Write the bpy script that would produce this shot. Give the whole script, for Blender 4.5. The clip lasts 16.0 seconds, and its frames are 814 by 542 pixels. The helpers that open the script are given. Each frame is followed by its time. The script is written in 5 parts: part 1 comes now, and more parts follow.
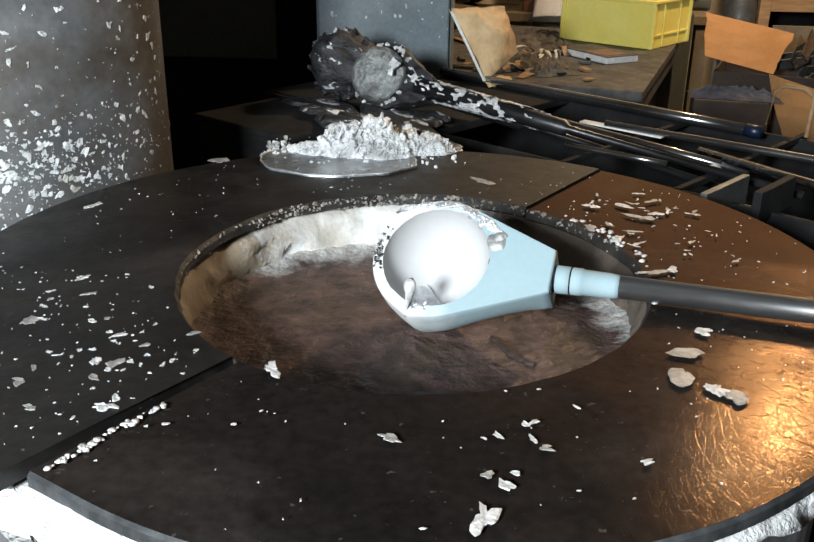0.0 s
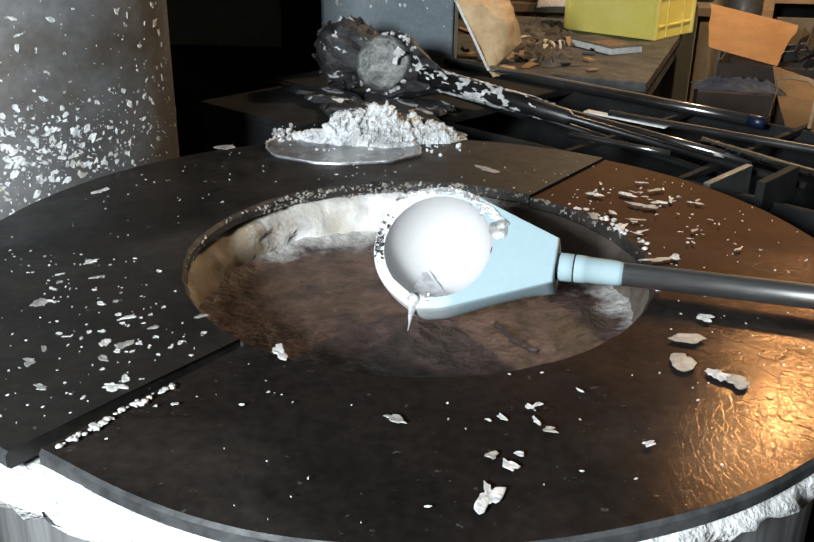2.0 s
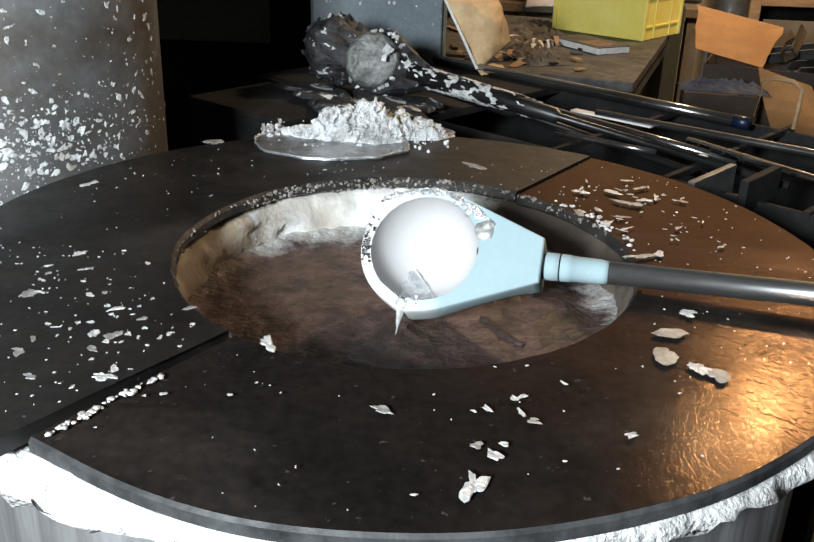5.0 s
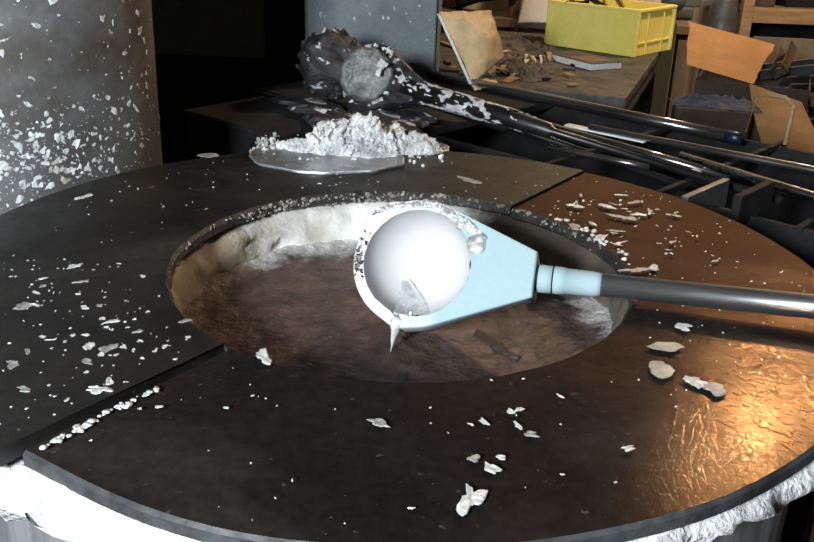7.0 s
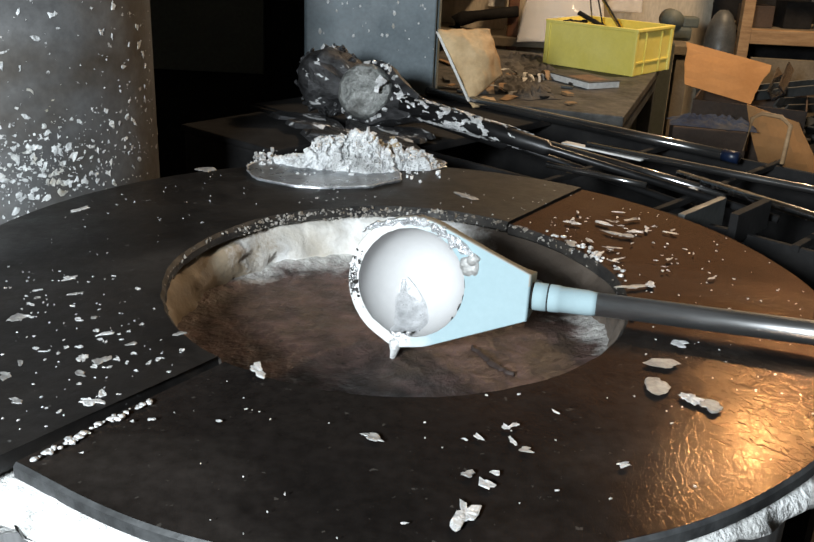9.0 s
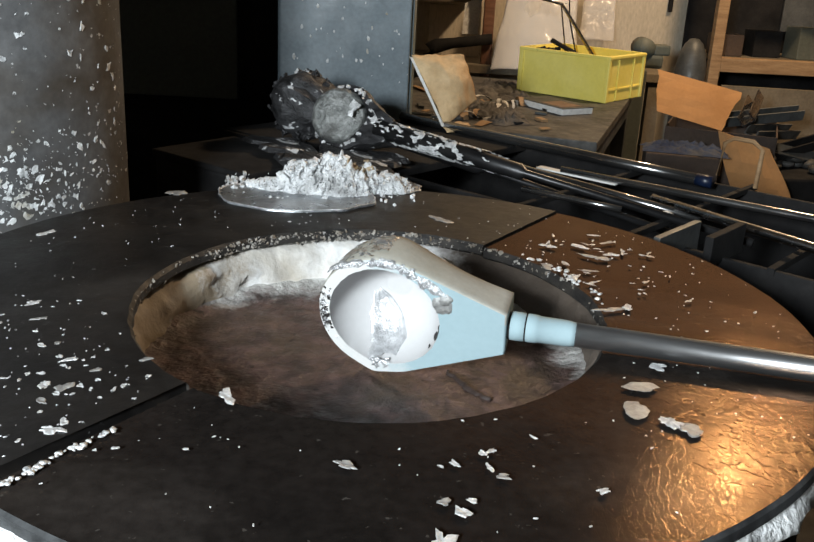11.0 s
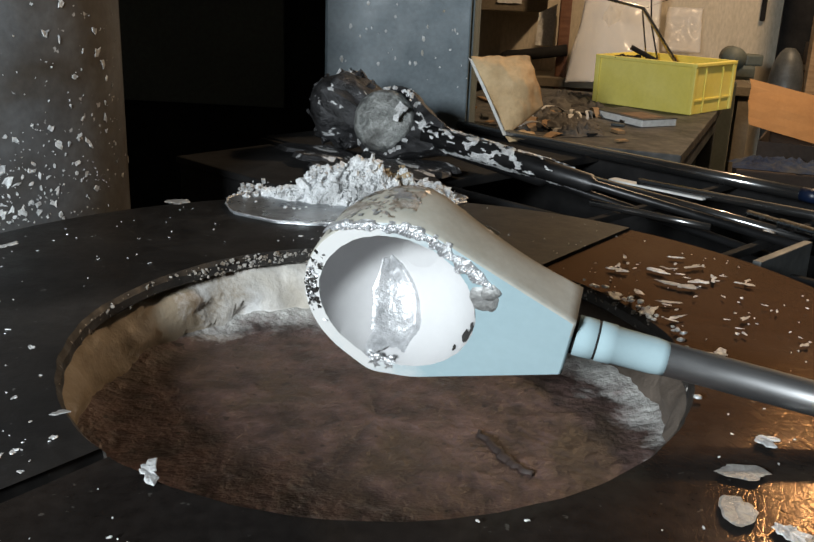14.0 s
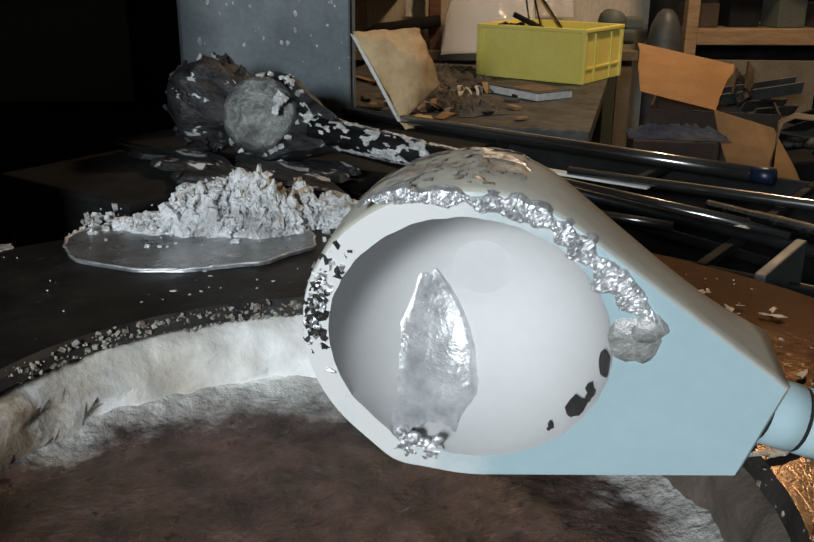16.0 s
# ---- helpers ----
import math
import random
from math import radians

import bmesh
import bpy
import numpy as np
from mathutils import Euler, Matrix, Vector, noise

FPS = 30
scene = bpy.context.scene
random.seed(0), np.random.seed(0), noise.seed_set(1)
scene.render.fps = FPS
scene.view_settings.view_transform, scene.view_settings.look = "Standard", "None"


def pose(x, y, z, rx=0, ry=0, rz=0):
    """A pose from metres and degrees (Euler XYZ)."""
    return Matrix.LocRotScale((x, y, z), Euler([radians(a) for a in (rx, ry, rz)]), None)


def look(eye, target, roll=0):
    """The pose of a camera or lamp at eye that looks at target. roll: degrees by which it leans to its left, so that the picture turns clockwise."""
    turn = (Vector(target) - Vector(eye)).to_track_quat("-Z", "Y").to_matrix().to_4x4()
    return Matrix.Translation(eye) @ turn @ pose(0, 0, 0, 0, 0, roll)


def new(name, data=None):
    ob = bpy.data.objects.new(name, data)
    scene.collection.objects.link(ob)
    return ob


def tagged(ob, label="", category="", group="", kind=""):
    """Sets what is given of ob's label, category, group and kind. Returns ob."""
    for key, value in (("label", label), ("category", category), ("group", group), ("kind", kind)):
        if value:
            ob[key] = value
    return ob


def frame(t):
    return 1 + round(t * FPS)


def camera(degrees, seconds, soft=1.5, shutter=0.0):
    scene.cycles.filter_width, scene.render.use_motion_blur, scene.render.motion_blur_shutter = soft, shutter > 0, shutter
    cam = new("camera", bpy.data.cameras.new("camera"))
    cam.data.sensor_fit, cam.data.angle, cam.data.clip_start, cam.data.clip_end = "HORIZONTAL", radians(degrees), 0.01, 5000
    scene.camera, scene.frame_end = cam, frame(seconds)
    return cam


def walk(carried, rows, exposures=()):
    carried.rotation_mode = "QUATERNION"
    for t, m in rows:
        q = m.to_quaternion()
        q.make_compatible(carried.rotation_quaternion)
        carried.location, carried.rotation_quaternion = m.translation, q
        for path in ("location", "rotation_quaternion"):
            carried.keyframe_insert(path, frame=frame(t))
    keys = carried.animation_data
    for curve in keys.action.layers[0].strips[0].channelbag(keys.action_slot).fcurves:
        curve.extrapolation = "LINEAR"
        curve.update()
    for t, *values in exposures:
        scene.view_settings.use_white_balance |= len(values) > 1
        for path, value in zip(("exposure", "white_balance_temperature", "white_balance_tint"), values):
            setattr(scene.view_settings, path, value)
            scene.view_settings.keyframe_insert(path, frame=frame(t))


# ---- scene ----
cam = camera(48.1, 16.0)
PATH = [
    (0, (0.102, 0.04, 1.31), (-0.008, 1.882, 0.54), 0.7),
    (0.5, (0.099, 0.041, 1.308), (-0.01, 1.879, 0.528), 1.0),
    (1, (0.101, 0.039, 1.307), (-0.007, 1.879, 0.531), 0.9),
    (1.5, (0.1, 0.033, 1.308), (-0.003, 1.874, 0.532), 1.1),
    (2, (0.099, 0.028, 1.308), (-0.014, 1.863, 0.52), 1.0),
    (2.5, (0.1, 0.013, 1.314), (-0.003, 1.85, 0.53), 0.9),
    (3, (0.103, 0.011, 1.314), (0.006, 1.847, 0.526), 0.9),
    (3.5, (0.104, 0.011, 1.313), (0.006, 1.844, 0.521), 1.0),
    (4, (0.101, 0.014, 1.311), (0.006, 1.847, 0.517), 1.3),
    (6.5, (0.097, 0.018, 1.305), (0.023, 1.863, 0.536), 2.2),
    (7, (0.095, 0.016, 1.306), (0.027, 1.865, 0.546), 2.1),
    (7.5, (0.095, 0.016, 1.307), (0.032, 1.867, 0.551), 2.1),
    (8, (0.095, 0.013, 1.305), (0.028, 1.867, 0.558), 2.1),
    (8.5, (0.102, 0.015, 1.304), (0.042, 1.871, 0.561), 2.1),
    (9, (0.097, 0.017, 1.302), (0.032, 1.881, 0.578), 2.6),
    (11.5, (0.098, 0.035, 1.29), (0.089, 1.922, 0.628), 3.0),
    (12, (0.093, 0.029, 1.291), (0.007, 1.914, 0.627), 3.4),
    (12.5, (0.106, 0.039, 1.291), (0.028, 1.943, 0.684), 4.2),
    (13, (0.121, 0.122, 1.268), (0.005, 2.015, 0.633), 4.0),
    (13.5, (0.167, 0.243, 1.241), (0.039, 2.121, 0.564), 2.3),
    (14, (0.147, 0.272, 1.214), (-0.039, 2.163, 0.591), 2.2),
    (14.5, (0.12, 0.344, 1.212), (0.207, 2.238, 0.578), 3.1),
    (15, (0.088, 0.455, 1.206), (0.204, 2.351, 0.58), 0.7),
    (15.5, (0.087, 0.52, 1.199), (0.219, 2.407, 0.549), -0.2),
    (16, (0.079, 0.562, 1.19), (0.176, 2.445, 0.524), 0.5),
]
walk(cam, [(t, look(eye, target, roll)) for t, eye, target, roll in PATH],
     exposures=[(0, 0.92), (4.2, 0.92), (9.0, 0.76), (11.5, 0.72), (13.0, 0.82), (14.0, 0.5), (14.7, 0.14), (15.3, 0.02), (16, 0.06)])

# ---- light ----
world = bpy.data.worlds.new("world")
scene.world = world
world.use_nodes = True
world.node_tree.nodes["Background"].inputs[0].default_value = (0.75, 0.87, 1.0, 1)
world.node_tree.nodes["Background"].inputs[1].default_value = 0.05


def lamp(name, kind, at, aim, energy, colour, size=0.2, size_y=None):
    d = bpy.data.lights.new(name, kind)
    d.energy, d.color = energy, colour
    if kind == "AREA":
        d.shape, d.size, d.size_y = "RECTANGLE", size, size_y or size
    else:
        d.shadow_soft_size = size
    ob = new(name, d)
    ob.matrix_world = look(at, aim)
    return ob


# added cool lamp, front left, in place of an unseen source
lamp("unseen_front_light", "AREA", (-0.62, -0.80, 1.62), (0.05, 1.15, 0.92), 56, (0.88, 0.96, 1.0), 0.32, 0.32)
lamp("room_bulb", "POINT", (1.50, 3.45, 2.55), (1.5, 3.4, 0), 92, (1.0, 0.70, 0.42), 0.08)


# ---- materials ----
def mat(name, rough=0.6, metal=0.0):
    m = bpy.data.materials.new(name)
    m.use_nodes = True
    b = m.node_tree.nodes["Principled BSDF"]
    b.inputs["Roughness"].default_value, b.inputs["Metallic"].default_value = rough, metal
    return m, m.node_tree, b


def coords(nt, scale=(1, 1, 1)):
    tc, mp = nt.nodes.new("ShaderNodeTexCoord"), nt.nodes.new("ShaderNodeMapping")
    mp.inputs["Scale"].default_value = scale
    nt.links.new(tc.outputs["Object"], mp.inputs["Vector"])
    return mp.outputs["Vector"]


def noise_tex(nt, vec, scale, detail=6.0, rough=0.6, distort=0.0):
    n = nt.nodes.new("ShaderNodeTexNoise")
    n.inputs["Scale"].default_value, n.inputs["Detail"].default_value = scale, detail
    n.inputs["Roughness"].default_value, n.inputs["Distortion"].default_value = rough, distort
    nt.links.new(vec, n.inputs["Vector"])
    return n.outputs["Fac"]


def ramp(nt, fac, stops):
    r = nt.nodes.new("ShaderNodeValToRGB")
    while len(r.color_ramp.elements) < len(stops):
        r.color_ramp.elements.new(0.5)
    for e, (p, c) in zip(r.color_ramp.elements, stops):
        e.position, e.color = p, (*c, 1) if len(c) == 3 else (c[0], c[0], c[0], 1)
    nt.links.new(fac, r.inputs["Fac"])
    return r.outputs["Color"]


def mix(nt, fac, a, b):
    m = nt.nodes.new("ShaderNodeMix")
    m.data_type = "RGBA"
    nt.links.new(fac, m.inputs["Factor"])
    for sock, v in ((m.inputs["A"], a), (m.inputs["B"], b)):
        if isinstance(v, tuple):
            sock.default_value = (*v, 1)
        else:
            nt.links.new(v, sock)
    return m.outputs["Result"]


def bump(nt, b, height, strength=0.3, dist=0.002):
    n = nt.nodes.new("ShaderNodeBump")
    n.inputs["Strength"].default_value, n.inputs["Distance"].default_value = strength, dist
    nt.links.new(height, n.inputs["Height"])
    nt.links.new(n.outputs["Normal"], b.inputs["Normal"])


def worn(name, dark, light, scale=8.0, rough=(0.4, 0.7), metal=0.0, speck=None, speck_at=0.66, speck_scale=60.0,
         fine=90.0, strength=0.3, dist=0.0015, stretch=(1, 1, 1), third=None, lo=0.35, hi=0.65, grain=0.6, scratch=0.0):
    """Two-scale variation between dark and light, a third patchy tone, bright specks, uneven gloss and relief."""
    m, nt, b = mat(name, rough[0], metal)
    v = coords(nt, stretch)
    big, small = noise_tex(nt, v, scale, 6, 0.62), noise_tex(nt, v, fine, 5, 0.6)
    col = ramp(nt, big, [(lo, dark), (hi, light)])
    if third:
        f3 = ramp(nt, noise_tex(nt, v, scale * 0.45, 5, 0.6, 0.4), [(0.5, (0,)), (0.64, (1,))])
        col = mix(nt, f3, col, third)
    grains = ramp(nt, small, [(0.3, (0.55,)), (0.7, (1.0,))])
    mul = nt.nodes.new("ShaderNodeMix")
    mul.data_type, mul.blend_type = "RGBA", "MULTIPLY"
    mul.inputs["Factor"].default_value = grain
    nt.links.new(col, mul.inputs["A"]), nt.links.new(grains, mul.inputs["B"])
    col = mul.outputs["Result"]
    if speck:
        f = ramp(nt, noise_tex(nt, v, speck_scale, 3, 0.55), [(speck_at, (0,)), (speck_at + 0.03, (1,))])
        col = mix(nt, f, col, speck)
    nt.links.new(col, b.inputs["Base Color"])
    rr = ramp(nt, noise_tex(nt, v, scale * 2.3, 5, 0.65), [(0.3, (rough[0],)), (0.7, (rough[1],))])
    nt.links.new(rr, b.inputs["Roughness"])
    add = nt.nodes.new("ShaderNodeMath")
    add.operation = "ADD"
    nt.links.new(big, add.inputs[0]), nt.links.new(small, add.inputs[1])
    height = add.outputs[0]
    if scratch:
        low = None
        for times, turn in ((1.0, 0.4), (0.63, 1.3), (1.7, 2.2)):
            mp, vo = nt.nodes.new("ShaderNodeMapping"), nt.nodes.new("ShaderNodeTexVoronoi")
            mp.inputs["Rotation"].default_value = (0, 0, turn)
            mp.inputs["Scale"].default_value = (scratch * times, scratch * times * 0.45, scratch * times)
            vo.feature = "DISTANCE_TO_EDGE"
            vo.inputs["Scale"].default_value = 1.0
            nt.links.new(v, mp.inputs["Vector"]), nt.links.new(mp.outputs[0], vo.inputs["Vector"])
            if low is None:
                low = vo.outputs["Distance"]
            else:
                mn = nt.nodes.new("ShaderNodeMath")
                mn.operation = "MINIMUM"
                nt.links.new(low, mn.inputs[0]), nt.links.new(vo.outputs["Distance"], mn.inputs[1])
                low = mn.outputs[0]
        lines = ramp(nt, low, [(0.0, (0,)), (0.05, (1,))])
        more = nt.nodes.new("ShaderNodeMath")
        more.operation = "MULTIPLY_ADD"
        more.inputs[1].default_value = 0.5
        nt.links.new(lines, more.inputs[0]), nt.links.new(height, more.inputs[2])
        height = more.outputs[0]
    bump(nt, b, height, strength, dist)
    return m


def by_place(m, axis, a, z, tint, off=(0, 0, 0)):
    """Blends the colour of m towards tint along one axis of the object, with a ragged border."""
    nt = m.node_tree
    b = nt.nodes["Principled BSDF"]
    old = b.inputs["Base Color"].links[0].from_socket
    tc, sep = nt.nodes.new("ShaderNodeTexCoord"), nt.nodes.new("ShaderNodeSeparateXYZ")
    nt.links.new(tc.outputs["Object"], sep.inputs[0])
    if axis == "R":
        ln = nt.nodes.new("ShaderNodeVectorMath")
        ln.operation = "LENGTH"
        sb = nt.nodes.new("ShaderNodeVectorMath")
        sb.operation = "SUBTRACT"
        sb.inputs[1].default_value = off
        nt.links.new(tc.outputs["Object"], sb.inputs[0]), nt.links.new(sb.outputs[0], ln.inputs[0])
        src = ln.outputs["Value"]
    else:
        src = sep.outputs[axis]
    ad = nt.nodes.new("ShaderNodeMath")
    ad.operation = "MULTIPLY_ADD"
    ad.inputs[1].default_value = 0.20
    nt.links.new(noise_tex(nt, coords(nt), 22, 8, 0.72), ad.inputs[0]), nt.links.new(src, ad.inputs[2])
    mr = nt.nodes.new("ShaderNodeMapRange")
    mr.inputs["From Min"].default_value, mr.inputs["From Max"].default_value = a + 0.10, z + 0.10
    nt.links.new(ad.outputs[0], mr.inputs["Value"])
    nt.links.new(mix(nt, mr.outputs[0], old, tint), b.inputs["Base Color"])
    return m


M = {}
M["plate"] = worn("blackened_steel", (0.006, 0.006, 0.0065), (0.018, 0.016, 0.015), 6, (0.36, 0.6), 0.3, (0.09, 0.09, 0.09), 0.69, 120, third=(0.034, 0.031, 0.029), grain=0.9)
M["plate_rust"] = worn("rust_brown_steel", (0.0150, 0.0134, 0.0127), (0.0260, 0.0222, 0.0204), 6, (0.15, 0.20), 0.3, (0.06, 0.055, 0.05), 0.69, 120, third=(0.042, 0.037, 0.034), scratch=150.0, strength=0.08, grain=0.9)
M["plate_rust"].node_tree.nodes["Principled BSDF"].inputs["Specular IOR Level"].default_value = 0.027
M["plate_rust"].node_tree.nodes["Principled BSDF"].inputs["Specular Tint"].default_value = (1.0, 0.62, 0.32, 1)
M["edge"] = worn("burnt_edge", (0.010, 0.009, 0.009), (0.04, 0.035, 0.03), 25, (0.5, 0.8), 0.2, (0.35, 0.34, 0.33), 0.66, 110, strength=0.7)
M["wool"] = worn("ceramic_fibre", (0.52, 0.52, 0.51), (0.84, 0.85, 0.86), 18, (0.85, 1.0), strength=0.9, dist=0.008, fine=70)
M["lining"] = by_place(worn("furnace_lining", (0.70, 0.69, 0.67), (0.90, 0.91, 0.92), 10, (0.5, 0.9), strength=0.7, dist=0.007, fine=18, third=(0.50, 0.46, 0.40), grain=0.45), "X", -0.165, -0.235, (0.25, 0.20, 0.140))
# lining turns darker brown towards its right side
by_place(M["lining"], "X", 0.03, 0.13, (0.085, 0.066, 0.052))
M["bath"] = by_place(worn("oxide_skin", (0.042, 0.026, 0.022), (0.146, 0.090, 0.080), 18, (0.4, 0.75), 0.1, (0.018, 0.011, 0.009), 0.66, 85, third=(0.070, 0.046, 0.032), fine=64, strength=1.0, dist=0.006, grain=1.0, lo=0.40, hi=0.60), "R", 0.275, 0.345, (0.62, 0.62, 0.60), (-0.03, -0.075, 0))
M["flake"] = worn("bright_splash_metal", (0.55, 0.56, 0.57), (0.95, 0.96, 0.97), 70, (0.22, 0.5), 0.3, fine=220, strength=0.9, dist=0.003)
M["heap"] = worn("crumbled_dross", (0.78, 0.80, 0.82), (0.97, 0.98, 0.99), 26, (0.25, 0.55), 0.15, fine=110, strength=1.0, dist=0.010, third=(0.42, 0.42, 0.42), grain=0.5)
M["shell"] = worn("furnace_shell", (0.06, 0.06, 0.063), (0.22, 0.222, 0.226), 16, (0.45, 0.75), 0.3, stretch=(1, 1, 0.12), strength=0.5)
M["alu"] = worn("splashed_aluminium", (0.45, 0.46, 0.48), (0.85, 0.86, 0.88), 60, (0.25, 0.5), 0.75, fine=200, strength=0.8, dist=0.002)
M["dross"] = worn("aluminium_dross", (0.48, 0.49, 0.50), (0.90, 0.92, 0.93), 34, (0.4, 0.8), 0.15, fine=130, strength=1.0, dist=0.006, third=(0.40, 0.36, 0.28))
M["duct"] = worn("spattered_duct", (0.08, 0.08, 0.082), (0.17, 0.17, 0.172), 5, (0.5, 0.75), 0.3, (0.5, 0.5, 0.5), 0.68, 70, third=(0.07, 0.055, 0.04))
M["coat"] = by_place(worn("ladle_wash", (0.26, 0.36, 0.395), (0.31, 0.415, 0.45), 7, (0.8, 0.95), strength=0.2, dist=0.0005, fine=140, lo=0.25, hi=0.75, grain=0.12), "X", 0.055, -0.015, (0.54, 0.54, 0.535))
M["coat_in"] = worn("ladle_bowl_wash", (0.45, 0.445, 0.45), (0.51, 0.51, 0.515), 6, (0.7, 0.9), strength=0.15, dist=0.0005, fine=140, lo=0.25, hi=0.75, grain=0.08)
M["coat_old"] = worn("scorched_wash", (0.31, 0.30, 0.255), (0.42, 0.41, 0.37), 10, (0.8, 0.95), strength=0.3, dist=0.0006, fine=140, third=(0.27, 0.23, 0.17), grain=0.25)
M["pipe"] = worn("worn_steel_pipe", (0.20, 0.20, 0.205), (0.38, 0.38, 0.385), 20, (0.12, 0.24), 0.95, stretch=(0.2, 1, 1), strength=0.08, dist=0.0006)
M["handle"] = worn("polished_handle_pipe", (0.28, 0.28, 0.285), (0.42, 0.42, 0.425), 14, (0.28, 0.42), 0.95, stretch=(0.2, 1, 1), strength=0.1, dist=0.0005)
M["bright_rod"] = worn("bright_steel_bar", (0.35, 0.36, 0.37), (0.55, 0.56, 0.58), 20, (0.15, 0.3), 1.0, strength=0.1)
# soot-black steel; also colours the shaded cabinet gap and shelf interior
M["dark"] = worn("sooty_and_shaded_steel", (0.007, 0.007, 0.0075), (0.020, 0.019, 0.019), 9, (0.75, 0.95), 0.0)
M["dark"].node_tree.nodes["Principled BSDF"].inputs["Specular IOR Level"].default_value = 0.2
M["blue"] = worn("blue_grey_paint", (0.09, 0.12, 0.14), (0.15, 0.19, 0.215), 3, (0.35, 0.6), speck=(0.6, 0.62, 0.62), speck_at=0.74, speck_scale=26, strength=0.1)
M["olive"] = worn("dark_olive_paint", (0.085, 0.094, 0.078), (0.125, 0.136, 0.112), 2, (0.5, 0.7), strength=0.1)
M["yellow"] = worn("yellow_plastic", (0.84, 0.70, 0.13), (0.93, 0.80, 0.22), 5, (0.35, 0.55), strength=0.1, dist=0.0005, grain=0.15)
M["card"] = worn("cardboard", (0.35, 0.17, 0.060), (0.45, 0.235, 0.092), 4, (0.8, 0.95), strength=0.1, grain=0.2)
M["bag"] = worn("tan_paper", (0.52, 0.34, 0.17), (0.74, 0.54, 0.31), 7, (0.6, 0.85), strength=0.6, dist=0.004, third=(0.30, 0.18, 0.08), grain=0.35)
M["white"] = worn("white_paper", (0.70, 0.69, 0.66), (0.84, 0.83, 0.81), 10, (0.7, 0.9), strength=0.1)
M["wall"] = worn("cream_board", (0.50, 0.44, 0.34), (0.64, 0.57, 0.46), 2, (0.7, 0.9), strength=0.1, stretch=(1, 1, 0.3))
M["wood"] = worn("bare_wood", (0.26, 0.15, 0.07), (0.42, 0.27, 0.14), 6, (0.6, 0.8), stretch=(1, 1, 8), strength=0.2)
M["brown"] = worn("brown_box", (0.14, 0.112, 0.077), (0.22, 0.18, 0.125), 5, (0.7, 0.9), strength=0.1)
M["floor"] = worn("dirty_concrete", (0.018, 0.016, 0.014), (0.055, 0.047, 0.040), 3, (0.7, 0.95), third=(0.02, 0.017, 0.014), strength=0.5)
M["concrete"] = worn("sooty_plaster", (0.10, 0.10, 0.095), (0.18, 0.175, 0.165), 2, (0.8, 0.95), strength=0.3)
M["bench"] = worn("grimy_bench_top", (0.026, 0.025, 0.024), (0.105, 0.100, 0.092), 14, (0.5, 0.8), 0.1, strength=0.4)
M["grey"] = worn("grey_steel_frame", (0.06, 0.065, 0.065), (0.12, 0.125, 0.125), 8, (0.4, 0.65), 0.3, strength=0.2)
M["bluebox"] = worn("blue_plastic", (0.004, 0.009, 0.028), (0.008, 0.018, 0.05), 6, (0.3, 0.5))
M["print"] = worn("brown_print", (0.10, 0.05, 0.04), (0.22, 0.12, 0.09), 30, (0.4, 0.6), strength=0.0)

M["puddle"] = worn("dark_frozen_metal", (0.16, 0.165, 0.17), (0.50, 0.53, 0.56), 18, (0.2, 0.45), 0.7, fine=90, strength=0.4, dist=0.0015)
M["rim_steel"] = worn("worn_plate_edge", (0.014, 0.015, 0.016), (0.085, 0.089, 0.093), 18, (0.5, 0.75), 0.3, strength=0.5)
M["streak"] = worn("dark_oxide", (0.018, 0.010, 0.008), (0.04, 0.024, 0.019), 20, (0.6, 0.8), strength=0.6)
M["rag"] = worn("oily_cloth", (0.03, 0.028, 0.026), (0.12, 0.11, 0.10), 12, (0.7, 0.95), strength=0.5)
M["redwood"] = worn("reddish_wood", (0.16, 0.07, 0.04), (0.25, 0.12, 0.07), 6, (0.6, 0.8), stretch=(1, 1, 6), strength=0.2)
M["flat_alu"] = worn("dull_aluminium", (0.28, 0.28, 0.28), (0.52, 0.52, 0.51), 40, (0.4, 0.65), 0.5, fine=160, strength=0.7, dist=0.002)
M["scorch"] = worn("scorched_dross", (0.16, 0.12, 0.08), (0.45, 0.43, 0.40), 60, (0.5, 0.8), 0.3, fine=180, strength=0.7, dist=0.002)
M["black_pipe"] = worn("sooty_pipe", (0.012, 0.012, 0.013), (0.045, 0.045, 0.047), 14, (0.25, 0.45), 0.6, (0.5, 0.5, 0.5), 0.72, 90, stretch=(0.4, 1, 1), strength=0.25)
M["plug"] = worn("frozen_grey_metal", (0.16, 0.17, 0.165), (0.40, 0.41, 0.40), 30, (0.35, 0.6), 0.5, fine=120, strength=0.9, dist=0.004, third=(0.12, 0.12, 0.115))
M["skin"] = worn("dull_metal_skin", (0.50, 0.51, 0.53), (0.80, 0.81, 0.83), 50, (0.25, 0.5), 0.55, fine=160, strength=0.8, dist=0.002)
M["tan_dross"] = worn("tan_dross", (0.20, 0.13, 0.06), (0.55, 0.45, 0.30), 60, (0.6, 0.9), 0.0, fine=180, strength=0.8, dist=0.003)
